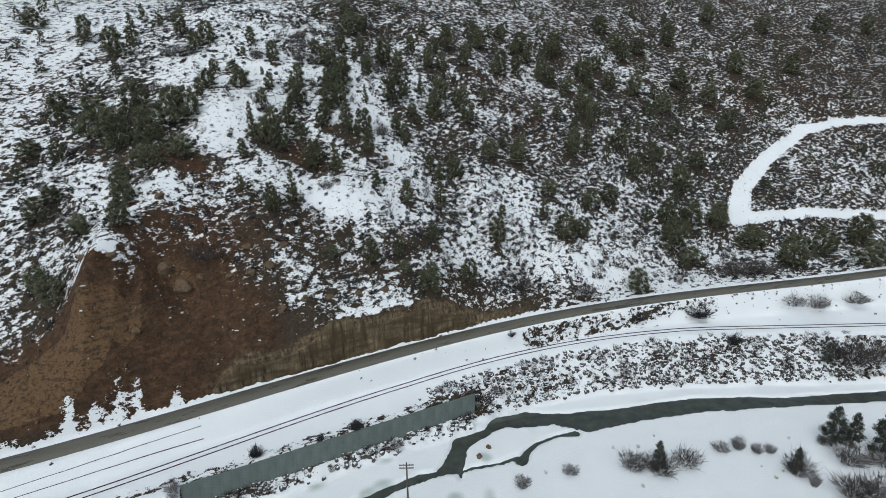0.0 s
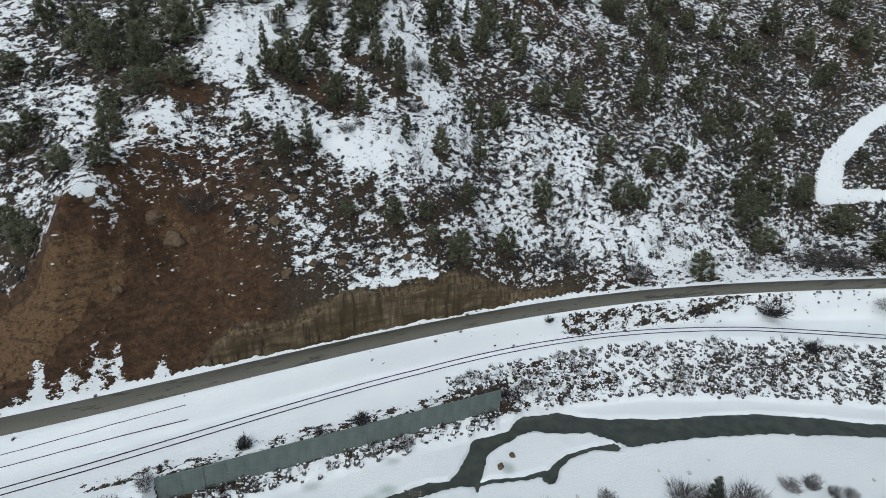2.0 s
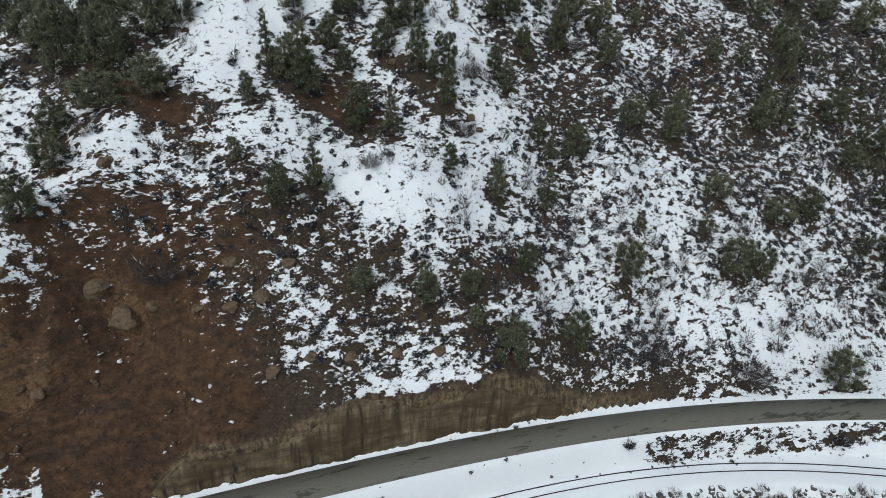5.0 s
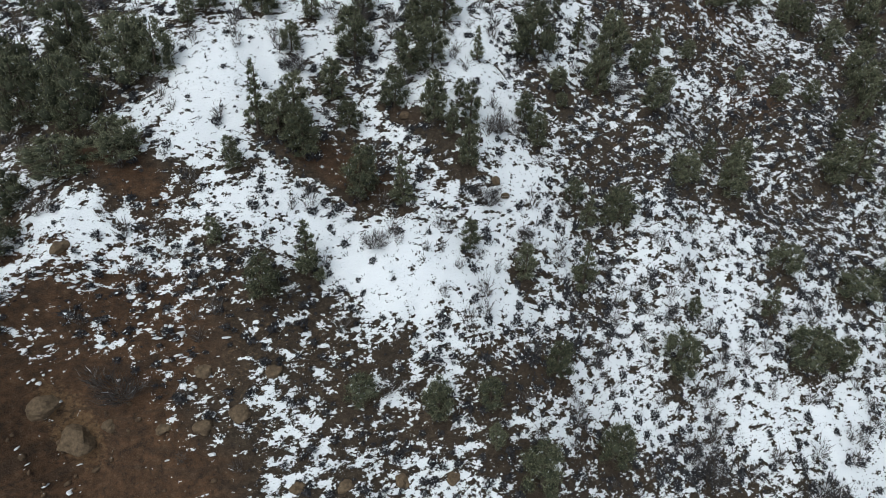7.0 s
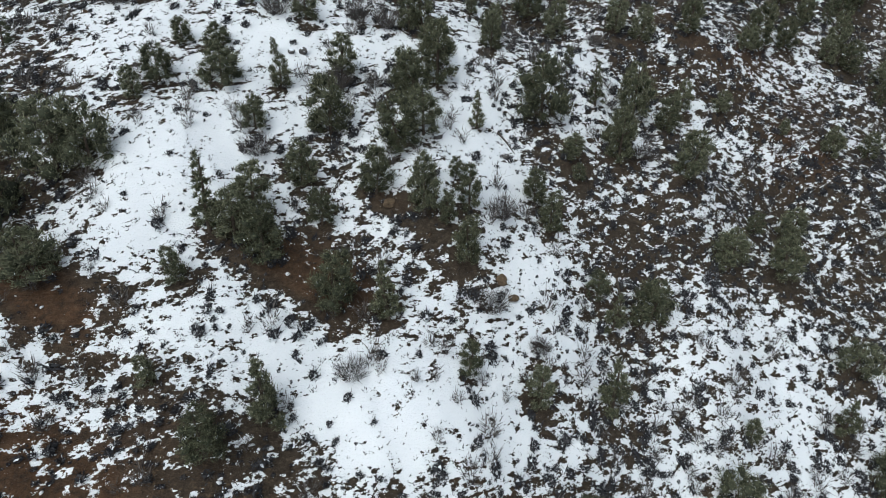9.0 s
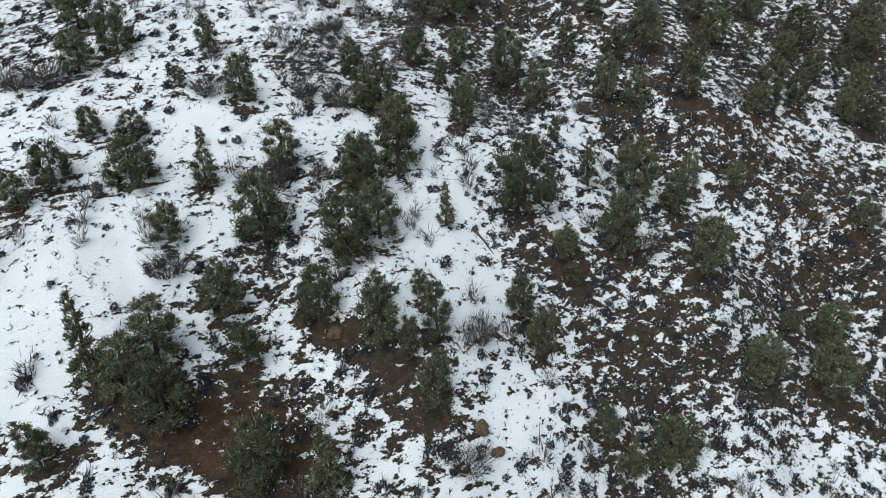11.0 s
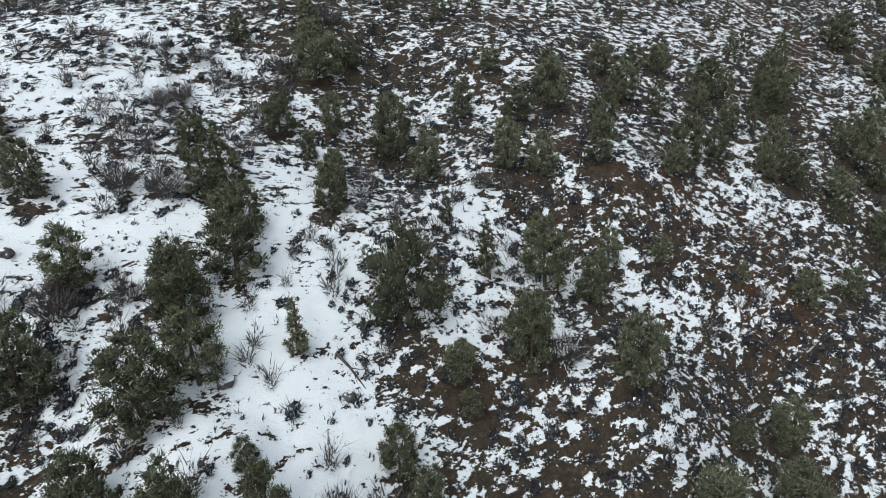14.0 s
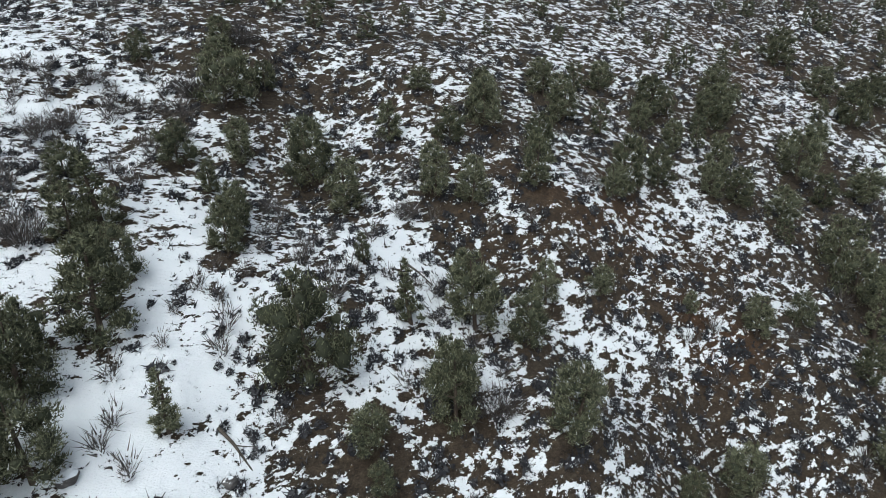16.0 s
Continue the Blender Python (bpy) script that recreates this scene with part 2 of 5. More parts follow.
    l.new(mix(n, l, cover, (0.95, 0.95, 0.95), (0.6, 0.6, 0.6)), b.inputs["Roughness"])
    hgt = calc(n, l, "MULTIPLY_ADD", cover, 0.5, calc(n, l, "ADD", fine, calc(n, l, "MULTIPLY", grain, 0.5)))
    relief(n, l, b, hgt, 0.75, 0.25)
    return m


def plain_material(name, dark, light, scale, rough=0.9, bump=0.3, depth=0.05, stretch=None, detail=5.0, lo=0.3, hi=0.7):
    m, n, l, b = material(name, rough)
    f = noise_tex(n, l, scale, detail, 0.6, stretch)
    g = noise_tex(n, l, scale * 0.13, 3, 0.5)
    c = ramp(n, l, f, (lo, dark), (hi, light))
    c = mix(n, l, ramp(n, l, g, (0.35, (0, 0, 0)), (0.7, (0.55, 0.55, 0.55))), c, tuple(0.55 * v for v in dark))
    l.new(c, b.inputs["Base Color"])
    if bump:
        relief(n, l, b, f, bump, depth)
    return m


def leaf_material(name, a, b_, c, snow=0.0):
    """Small leaves or twigs, each piece of its own shade."""
    m, n, l, b = material(name, 0.85)
    g = n.new("ShaderNodeNewGeometry")
    o = n.new("ShaderNodeObjectInfo")
    f = calc(n, l, "MULTIPLY_ADD", calc(n, l, "SUBTRACT", o.outputs["Random"], 0.5), 0.35, g.outputs["Random Per Island"])
    col = ramp(n, l, f, (0.0, a), (0.55, b_), (1.0, c))
    if snow:
        pick = calc(n, l, "FRACT", calc(n, l, "MULTIPLY", g.outputs["Random Per Island"], 37.0), 0.0)
        col = mix(n, l, calc(n, l, "LESS_THAN", pick, snow), col, SNOW)
    l.new(col, b.inputs["Base Color"])
    return m


def rock_material():
    m, n, l, b = material("streaked_sandstone", 0.9)
    streak, layer, fine = noise_tex(n, l, 1.1, 5, 0.62, (1, 1, 0.09)), noise_tex(n, l, 0.9, 4, 0.6, (0.05, 0.05, 1)), noise_tex(n, l, 4.0, 4, 0.6)
    c = ramp(n, l, streak, (0.36, (0.026, 0.022, 0.016)), (0.45, (0.105, 0.080, 0.048)), (0.57, (0.165, 0.128, 0.078)), (0.72, (0.27, 0.22, 0.145)))
    c = mix(n, l, ramp(n, l, layer, (0.50, (0, 0, 0)), (0.62, (0.65, 0.65, 0.65))), c, (0.050, 0.038, 0.026))
    c = mix(n, l, ramp(n, l, fine, (0.4, (0, 0, 0)), (0.8, (0.35, 0.35, 0.35))), c, (0.055, 0.045, 0.033))
    wash = noise_tex(n, l, 0.16, 4, 0.6, (1, 1, 2.2))
    c = mix(n, l, ramp(n, l, wash, (0.42, (0.85, 0.85, 0.85)), (0.60, (0, 0, 0))), c, (0.062, 0.043, 0.023))
    l.new(c, b.inputs["Base Color"])
    relief(n, l, b, streak, 0.6, 0.15)
    return m


def capped(name, dark, light, lo=0.70):
    """Stone with snow lying on what faces up."""
    m, n, l, b = material(name, 0.9)
    f = noise_tex(n, l, 2.2, 5, 0.6)
    g = n.new("ShaderNodeNewGeometry")
    sep = n.new("ShaderNodeSeparateXYZ")
    l.new(g.outputs["Normal"], sep.inputs[0])
    o = n.new("ShaderNodeObjectInfo")
    v = calc(n, l, "MULTIPLY_ADD", calc(n, l, "SUBTRACT", f, 0.5), 1.1, sep.outputs["Z"])
    v = calc(n, l, "MULTIPLY_ADD", calc(n, l, "SUBTRACT", o.outputs["Random"], 0.5), 0.5, v)
    cap = ramp(n, l, v, (lo, (0, 0, 0)), (lo + 0.08, (1, 1, 1)))
    l.new(mix(n, l, cap, ramp(n, l, f, (0.3, dark), (0.7, light)), SNOW), b.inputs["Base Color"])
    relief(n, l, b, f, 0.5, 0.06)
    return m


M_GROUND = ground_material()
M_NEEDLE = leaf_material("juniper_needles", (0.042, 0.045, 0.026), (0.116, 0.121, 0.071), (0.245, 0.248, 0.165), 0.006)
M_CONIFER = leaf_material("dark_conifer_needles", (0.022, 0.028, 0.023), (0.055, 0.065, 0.053), (0.12, 0.13, 0.115), 0.03)
# darker copy of the needle greens, standing in for shade inside the crowns
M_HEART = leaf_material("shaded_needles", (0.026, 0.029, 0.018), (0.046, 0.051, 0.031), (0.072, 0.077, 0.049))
M_BARK = plain_material("grey_brown_bark", (0.035, 0.026, 0.020), (0.13, 0.10, 0.08), 5.0, 0.95, 0.5, 0.03, (1, 1, 0.2))
M_SAGE = leaf_material("dark_sagebrush", (0.014, 0.0145, 0.018), (0.032, 0.032, 0.037), (0.074, 0.072, 0.075), 0.04)
M_TWIG = leaf_material("bare_twigs", (0.034, 0.030, 0.030), (0.075, 0.066, 0.063), (0.15, 0.135, 0.125), 0.02)
M_REDTWIG = leaf_material("reddish_twigs", (0.022, 0.016, 0.018), (0.050, 0.036, 0.039), (0.105, 0.080, 0.084), 0.03)
M_STRAW = leaf_material("dry_grass", (0.12, 0.09, 0.06), (0.22, 0.18, 0.12), (0.34, 0.28, 0.20), 0.0)
M_STONE = capped("grey_stone", (0.045, 0.042, 0.042), (0.15, 0.14, 0.135))
M_TANSTONE = capped("tan_sandstone", (0.060, 0.042, 0.027), (0.165, 0.118, 0.074), 1.02)
M_RUBBLE = capped("brown_rubble", (0.045, 0.030, 0.019), (0.13, 0.088, 0.055), 0.86)
M_WALL = plain_material("weathered_green_steel", (0.125, 0.158, 0.148), (0.20, 0.235, 0.22), 0.9, 0.6, 0.1, 0.01, (1, 1, 0.25))
M_POLE = plain_material("grey_weathered_wood", (0.05, 0.042, 0.035), (0.15, 0.13, 0.11), 4.0, 0.9, 0.3, 0.01, (1, 1, 0.1))
M_ROCK = rock_material()
M_CLOD = plain_material("old_snow", (0.66, 0.68, 0.71), (0.86, 0.87, 0.89), 3.0, 0.7, 0.3, 0.05)
M_RAIL = plain_material("rusty_rail", (0.022, 0.018, 0.016), (0.06, 0.05, 0.045), 3.0, 0.6, 0.0)


# ---- mesh helpers ----
def mesh_from(name, verts, tris, mat):
    """A mesh from arrays of points and triangles."""
    me = bpy.data.meshes.new(name)
    verts, tris = np.asarray(verts, np.float32), np.asarray(tris, np.int32)
    me.vertices.add(len(verts))
    me.vertices.foreach_set("co", verts.ravel())
    k = tris.shape[1]
    me.loops.add(tris.size)
    me.loops.foreach_set("vertex_index", tris.ravel())
    me.polygons.add(len(tris))
    me.polygons.foreach_set("loop_start", np.arange(0, tris.size, k, dtype=np.int32))
    me.polygons.foreach_set("loop_total", np.full(len(tris), k, np.int32))
    me.update(calc_edges=True)
    me.materials.append(mat)
    return me


def part(name, bm, mat, parent, label=""):
    """One bmesh as a mesh object under a thing or a part."""
    me = bpy.data.meshes.new(name)
    bm.to_mesh(me)
    bm.free()
    me.materials.append(mat)
    ob = new(name, me)
    ob.parent = parent
    return tagged(ob, label)


def part_mesh(name, me, parent, label=""):
    ob = new(name, me)
    ob.parent = parent
    return tagged(ob, label)


def shade_smooth(me):
    me.polygons.foreach_set("use_smooth", np.ones(len(me.polygons), bool))
    return me


def tube(bm, pts, sides=6):
    """A tapered limb through (point, radius) pairs."""
    rings = []
    for i, (p, r) in enumerate(pts):
        p = Vector(p)
        a = Vector(pts[max(i - 1, 0)][0])
        b = Vector(pts[min(i + 1, len(pts) - 1)][0])
        q = (b - a).to_track_quat("Z", "Y")
        rings.append([bm.verts.new(p + q @ Vector((r * math.cos(2 * math.pi * k / sides), r * math.sin(2 * math.pi * k / sides), 0))) for k in range(sides)])
    for a, b in zip(rings, rings[1:]):
        for k in range(sides):
            bm.faces.new((a[k], a[(k + 1) % sides], b[(k + 1) % sides], b[k]))
    bm.faces.new(rings[-1])
    bm.faces.new(rings[0][::-1])


def blades(base, tip, width, rng):
    """One slim triangle from each base to each tip."""
    d = tip - base
    side = np.cross(d, rng.normal(size=d.shape))
    side /= np.linalg.norm(side, axis=1, keepdims=True) + 1e-9
    w = np.asarray(width).reshape(-1, 1) * side
    v = np.stack([base - w, base + w, tip], 1).reshape(-1, 3)
    return v, np.arange(len(v)).reshape(-1, 3)


# ---- ground ----
def axis(lo, a, b, hi, step, grow=1.13):
    mid = list(np.arange(a, b + step / 2, step))
    for end, sign in ((hi, 1), (lo, -1)):
        p, d = (mid[-1] if sign > 0 else mid[0]), step
        while (p < end if sign > 0 else p > end):
            d *= grow
            p += sign * d
            mid.append(p) if sign > 0 else mid.insert(0, p)
    return np.array(mid)


# how much of the slope lies under snow: place, half widths, share
COVER_1 = [(-73, 99, 15, 5, 0.02), (-72, 110, 5, 3, 0.95), (-59, 111, 11, 10, 0.03), (-86, 111, 5, 3, 0.2), (-46, 117, 4, 1, 0.6), (-65, 118, 6, 7,
    0.03), (-54, 118, 11, 4, 0.05), (-90, 119, 7, 4, 0.35), (-33, 120, 7, 2, 0.6), (-32, 121, 7, 2, 0.75), (-41, 122, 4, 1, 0.25), (-73, 123, 2, 5,
    0.95), (-46, 123, 4, 1, 0.6), (-46, 123, 7, 4, 0.25), (-62, 124, 2, 1, 0.7), (-49, 124, 6, 2, 0.15), (-15, 126, 6, 2, 0.7), (-54, 126, 7, 3,
    0.15), (-40, 127, 2, 1, 0.7), (-18, 127, 6, 2, 0.6)]
COVER_2 = [(-89, 127, 7, 5, 0.5), (-35, 128, 3, 2, 0.9), (-59, 129, 11, 2, 0.1), (-47, 129, 5, 2, 0.2), (-81, 129, 5, 13, 0.75), (-24, 129, 9, 4,
    0.3), (-62, 131, 9, 2, 0.25), (1, 131, 8, 1, 0.2), (-41, 132, 7, 2, 0.3), (-29, 132, 5, 2, 0.25), (-69, 133, 7, 3, 0.95), (-70, 133, 5, 2, 0.9),
    (-35, 133, 11, 4, 0.25), (-14, 135, 4, 2, 0.25), (-26, 137, 4, 1, 0.25), (-100, 137, 7, 9, 0.6), (-20, 138, 2, 2, 0.85), (-41, 138, 5, 2, 0.05),
    (-12, 138, 8, 7, 0.3), (-66, 140, 10, 2, 0.05)]
COVER_3 = [(-53, 141, 5, 3, 0.75), (15, 141, 8, 3, 0.25), (-66, 142, 9, 2, 0.05), (-15, 142, 5, 2, 0.25), (-91, 142, 5, 8, 0.7), (-43, 143, 4, 5,
    0.85), (-30, 143, 6, 3, 0.95), (-5, 143, 4, 2, 0.25), (23, 143, 5, 2, 0.2), (3, 145, 5, 2, 0.8), (-49, 146, 6, 3, 0.85), (-24, 146, 8, 5, 1), (11,
    146, 5, 2, 0.75), (33, 146, 8, 3, 0.2), (-111, 146, 9, 12, 0.5), (-16, 148, 5, 3, 0.9), (-52, 148, 4, 1, 0.1), (-30, 149, 5, 3, 0.85), (-45, 150,
    5, 1, 0.75), (21, 150, 11, 5, 0.6)]
COVER_4 = [(-64, 151, 5, 4, 0.85), (-46, 152, 6, 2, 0.1), (-57, 153, 4, 6, 0.95), (-33, 153, 4, 2, 0.15), (-44, 153, 6, 2, 0.03), (-59, 154, 5, 4, 1),
    (-38, 154, 5, 2, 0.1), (46, 155, 9, 4, 0.95), (36, 155, 6, 4, 0.75), (26, 155, 8, 3, 0.55), (-37, 155, 5, 3, 0.1), (52, 158, 10, 6, 0.85), (71,
    158, 9, 8, 0.8), (-28, 159, 3, 2, 0.75), (-33, 159, 2, 1, 0.75), (-112, 159, 8, 7, 0.6), (-62, 161, 6, 3, 0.9), (-61, 162, 6, 8, 1), (-32, 162, 5,
    2, 0.35), (-12, 163, 5, 3, 0.9)]
COVER_5 = [(-22, 163, 3, 2, 0.1), (-14, 164, 6, 5, 0.8), (-22, 164, 4, 2, 0.2), (-18, 164, 5, 2, 0.8), (-32, 165, 5, 1, 0.1), (23, 169, 9, 5, 0.8),
    (-32, 170, 3, 2, 0.9), (3, 170, 4, 2, 0.6), (-52, 171, 4, 2, 0.8), (-14, 171, 3, 2, 0.6), (22, 171, 11, 9, 0.75), (-9, 172, 4, 4, 0.7), (50, 172,
    6, 6, 0.55), (17, 173, 11, 6, 0.8), (6, 174, 6, 3, 0.6), (-39, 175, 3, 3, 0.8), (81, 175, 16, 3, 0.8), (-26, 176, 5, 5, 0.95), (21, 177, 6, 3,
    0.7), (-79, 178, 4, 4, 0.85)]
COVER_6 = [(13, 178, 5, 3, 0.55), (-75, 178, 7, 9, 0.8), (-22, 179, 6, 7, 0.8), (-53, 179, 6, 4, 0.85), (6, 179, 8, 5, 0.22), (1, 180, 6, 6, 0.2),
    (-27, 180, 4, 3, 1), (-30, 181, 3, 4, 0.9), (-60, 182, 4, 4, 0.95), (-10, 182, 4, 2, 0.2), (-29, 183, 5, 7, 0.85), (-33, 183, 3, 2, 0.9), (5, 183,
    24, 10, 0.2), (74, 183, 10, 8, 0.3), (-3, 184, 4, 3, 0.25), (-4, 185, 4, 1, 0.15), (8, 186, 4, 2, 0.45), (0, 187, 7, 5, 0.25), (-4, 187, 4, 2,
    0.15), (-25, 187, 2, 2, 0.9)]
COVER_7 = [(10, 188, 7, 4, 0.5), (-45, 190, 5, 4, 0.85), (-11, 190, 3, 2, 0.8), (69, 190, 10, 6, 0.7), (11, 191, 3, 2, 0.75), (-41, 192, 3, 2, 0.85),
    (42, 193, 7, 7, 0.4), (-22, 193, 3, 5, 0.7), (-6, 194, 3, 5, 0.65), (-134, 194, 15, 20, 0.6), (21, 195, 7, 7, 0.25), (68, 195, 16, 14, 0.55),
    (-22, 196, 3, 2, 0.5), (15, 198, 4, 4, 0.2), (-73, 199, 5, 8, 0.85), (0, 199, 3, 4, 0.85), (-31, 200, 2, 9, 0.9), (-4, 200, 4, 3, 0.85), (23, 203,
    7, 4, 0.25), (35, 203, 5, 2, 0.3)]
COVER_8 = [(22, 204, 7, 2, 0.2), (-62, 205, 5, 6, 0.85), (-47, 205, 9, 10, 0.45), (-11, 206, 4, 3, 0.85), (12, 206, 3, 3, 0.65), (30, 207, 12, 9,
    0.45), (-11, 207, 3, 5, 0.7), (15, 208, 8, 4, 0.6), (30, 208, 3, 3, 0.1), (42, 208, 18, 15, 0.25), (-66, 208, 20, 18, 0.6), (-33, 209, 4, 9, 0.6),
    (29, 209, 4, 4, 0.08), (2, 212, 9, 2, 0.1), (26, 213, 6, 3, 0.75), (45, 214, 8, 8, 0.25), (-56, 215, 4, 3, 0.85), (3, 217, 2, 2, 0.85), (20, 218,
    13, 5, 0.1), (55, 218, 10, 13, 0.3)]
COVER_9 = [(19, 218, 7, 4, 0.1), (15, 218, 9, 3, 0.08), (-131, 219, 21, 16, 0.7), (83, 220, 19, 16, 0.2), (-14, 221, 6, 6, 0.3), (40, 223, 7, 6,
    0.55), (15, 224, 7, 5, 0.7), (15, 224, 4, 4, 0.85), (32, 224, 7, 3, 0.2), (-47, 225, 5, 3, 0.9), (-23, 226, 7, 5, 0.5), (-23, 227, 5, 4, 0.65),
    (149, 227, 12, 18, 0.3), (-65, 228, 5, 10, 0.6), (-8, 229, 2, 5, 0.8), (-17, 230, 5, 4, 0.65), (34, 232, 6, 5, 0.6), (14, 232, 2, 7, 0.8), (8,
    233, 8, 8, 0.2), (45, 234, 11, 9, 0.3)]
COVER_10 = [(-24, 234, 9, 2, 0.1), (-29, 234, 13, 6, 0.12), (34, 235, 4, 6, 0.8), (-19, 236, 25, 18, 0.2), (-4, 242, 2, 7, 0.6), (-43, 242, 9, 6,
    0.2), (35, 246, 11, 8, 0.3), (35, 248, 8, 10, 0.25), (-21, 251, 18, 8, 0.2), (2, 252, 8, 14, 0.2), (117, 254, 20, 19, 0.25), (116, 261, 25, 19,
    0.2), (80, 263, 6, 7, 0.7), (21, 271, 18, 10, 0.3), (44, 274, 25, 22, 0.22), (180, 275, 25, 22, 0.12), (77, 280, 5, 12, 0.6), (66, 285, 8, 19,
    0.2), (51, 290, 14, 17, 0.35), (122, 305, 25, 22, 0.2)]
COVER_11 = [(222, 334, 25, 22, 0.15)]
COVERS = (COVER_1, COVER_2, COVER_3, COVER_4, COVER_5, COVER_6, COVER_7, COVER_8, COVER_9, COVER_10, COVER_11)
SLIDE = [(-64.9, 127.0, 11.8, 4.5, 0.45), (-61.6, 120.6, 13.3, 4.5, 0.5), (-74.7, 105.7, 7.4, 5.5, 0.55), (-59.9, 109.3, 16.9, 5.3, 0.55), (-77.2, 110.9, 5.9, 2.6, 0.3), (-73.5, 124.8, 2.6, 3.1, 0.2), (-50.4, 134.5, 6.1, 3.2, 0.2), (-30.6, 132.9, 15.9, 3.2, 0.1), (-63.8, 139.9, 9.0, 2.4, 0.3), (-69.3, 121.8, 2.8, 6.8, 0.4)]
RED_LOW = [(-62.7, 127.1, 11.1, 7.7, 0.8), (-60.2, 128.4, 14.3, 5.1, 0.8), (-15.6, 142.9, 12.1, 2.3, 0.5), (-36.3, 156.0, 12.7, 4.2, 0.5), (29.8,
    209.6, 5.4, 4.2, 0.8), (29.5, 209.7, 6.0, 3.1, 0.8), (20.0, 222.9, 18.8, 7.2, 0.9), (142.6, 253.5, 43.2, 16.1, 0.6), (68.4, 287.0, 15.2, 15.9,
    0.7)]


def zones(x, y, *lists):
    total = 0 * x
    for cx, cy, rx, ry, k in (zone for zs in lists for zone in zs):
        total = total + k * bump_at(x, y, cx, cy, rx, ry)
    return total


def snow_share(x, y):
    """Share of the hillside under snow: the zones blended into what lies between them."""
    between = 0.42 - 0.17 * smooth(-10, 60, x) * smooth(160, 200, y) - 0.12 * smooth(205, 260, y)
    weight, total = 0.12 + 0 * x, 0.12 * between
    for cx, cy, rx, ry, k in (zone for zs in COVERS for zone in zs):
        w = bump_at(x, y, cx, cy, 1.15 * rx, 1.15 * ry)
        weight, total = weight + w, total + k * w
    return total / weight


def snow_cover(x, y, z):
    s, q = across(x, y, road_y), across(x, y, rail_y)
    part_of = snow_share(x, y) + 0.10 * fbm(x / 5, y / 5, 73, 3) - 0.17 * bump_at(x, y, -36, 128, 15, 8) - 0.10 * bump_at(x, y, -5, 140, 16, 8) - 0.14 * bump_at(x, y, -90, 165, 32, 35) - 0.10 * bump_at(x, y, 30, 205, 18, 12) - 0.14 * bump_at(x, y, 2, 176, 12, 6) - 0.08 * bump_at(x, y, 40, 165, 25, 9) + 0.15 * bump_at(x, y, -44, 164, 9, 6)
    part_of = part_of + 0.10 * smooth(165, 178, y) * smooth(10, -10, x) * smooth(225, 205, y)
    part_of = np.clip(part_of, 0.02, 0.985) ** 0.76
    c = 0.507 + 0.135 * np.log(part_of / (1 - part_of))
    rise = np.maximum(s - 3.0, 0)
    # bare cut slope at the west, rock ledge east of it
    edge = 15 + 3.5 * vnoise(x / 7, y / 7, 71) - 6 * smooth(-52, -42, x)
    cliff = smooth(0.5, 2.0, rise) * (1 - smooth(edge, edge + 4, rise)) * (1 - smooth(-46, -36, x))
    ledge = smooth(0.0, 0.4, rise) * (1 - smooth(1.6, 2.6, rise + vnoise(x / 3, y / 3, 75))) * (1 - smooth(4, 30, x)) * smooth(-54, -46, x)
    c = c - 0.42 * cliff - 0.8 * ledge
    c = c - 0.40 * smooth(0.5, 1.5, rise) * (1 - smooth(5, 8, rise + 2 * vnoise(x / 4, y / 4, 77))) * smooth(-56, -50, x) * (1 - smooth(-32, -20, x))
    for cx, cy, r, far in ((-74.8, 93.2, 1.8, 2.6), (-70.9, 94.6, 1.2, 1.4), (-67.7, 97.2, 1.9, 3.0), (-64.6, 98.8, 1.7, 2.6), (-57.6, 101.2, 1.4, 1.8)):
        c = c + 0.8 * bump_at(x + 0.5 * fbm(x / 1.5, y / 2.5, 79, 2), y, cx, cy, r, far)
    c = np.where(s < 3.5 + 0.25 * fbm(x / 1.5, y / 1.5, 76, 2), 1.6, c)
    bank = smooth(0.6, 1.3, z) * smooth(rail_z(x) - 0.15, rail_z(x) - 1.0, z) * (q < -3)
    c = c - 0.98 * bank
    # weedy verges of the road and the railway
    c = c - 1.12 * smooth(12, 24, x) * smooth(-2.7, -3.1, s) * smooth(-5.4, -4.2, s) * (1 - smooth(75, 85, x))
    c = c - 1.0 * smooth(-1.5, 0.5, (y - wall_y(x))) * smooth(4.8, 1.8, (y - wall_y(x))) * (x > -60) * (x < 8)
    for pts in (TRACK, TRACK_LOW):
        c = c + 0.9 * smooth(0.7, -0.9, line_far(x, y, pts) + 0.6 * fbm(x / 3, y / 3, 87, 2))
    return c, cliff, ledge


def under_trees(x, y):
    """Ground kept bare below the crowns, a little down the slope."""
    shade = 0 * x
    for tx, ty, _, wide in (t for g in GROVES for t in g):
        near = (np.abs(x - tx) < 8) & (np.abs(y - ty) < 8)
        shade[near] += 0.30 * bump_at(x[near], y[near], tx, ty - 0.2 * wide, 0.48 * wide, 0.36 * wide)
    return shade


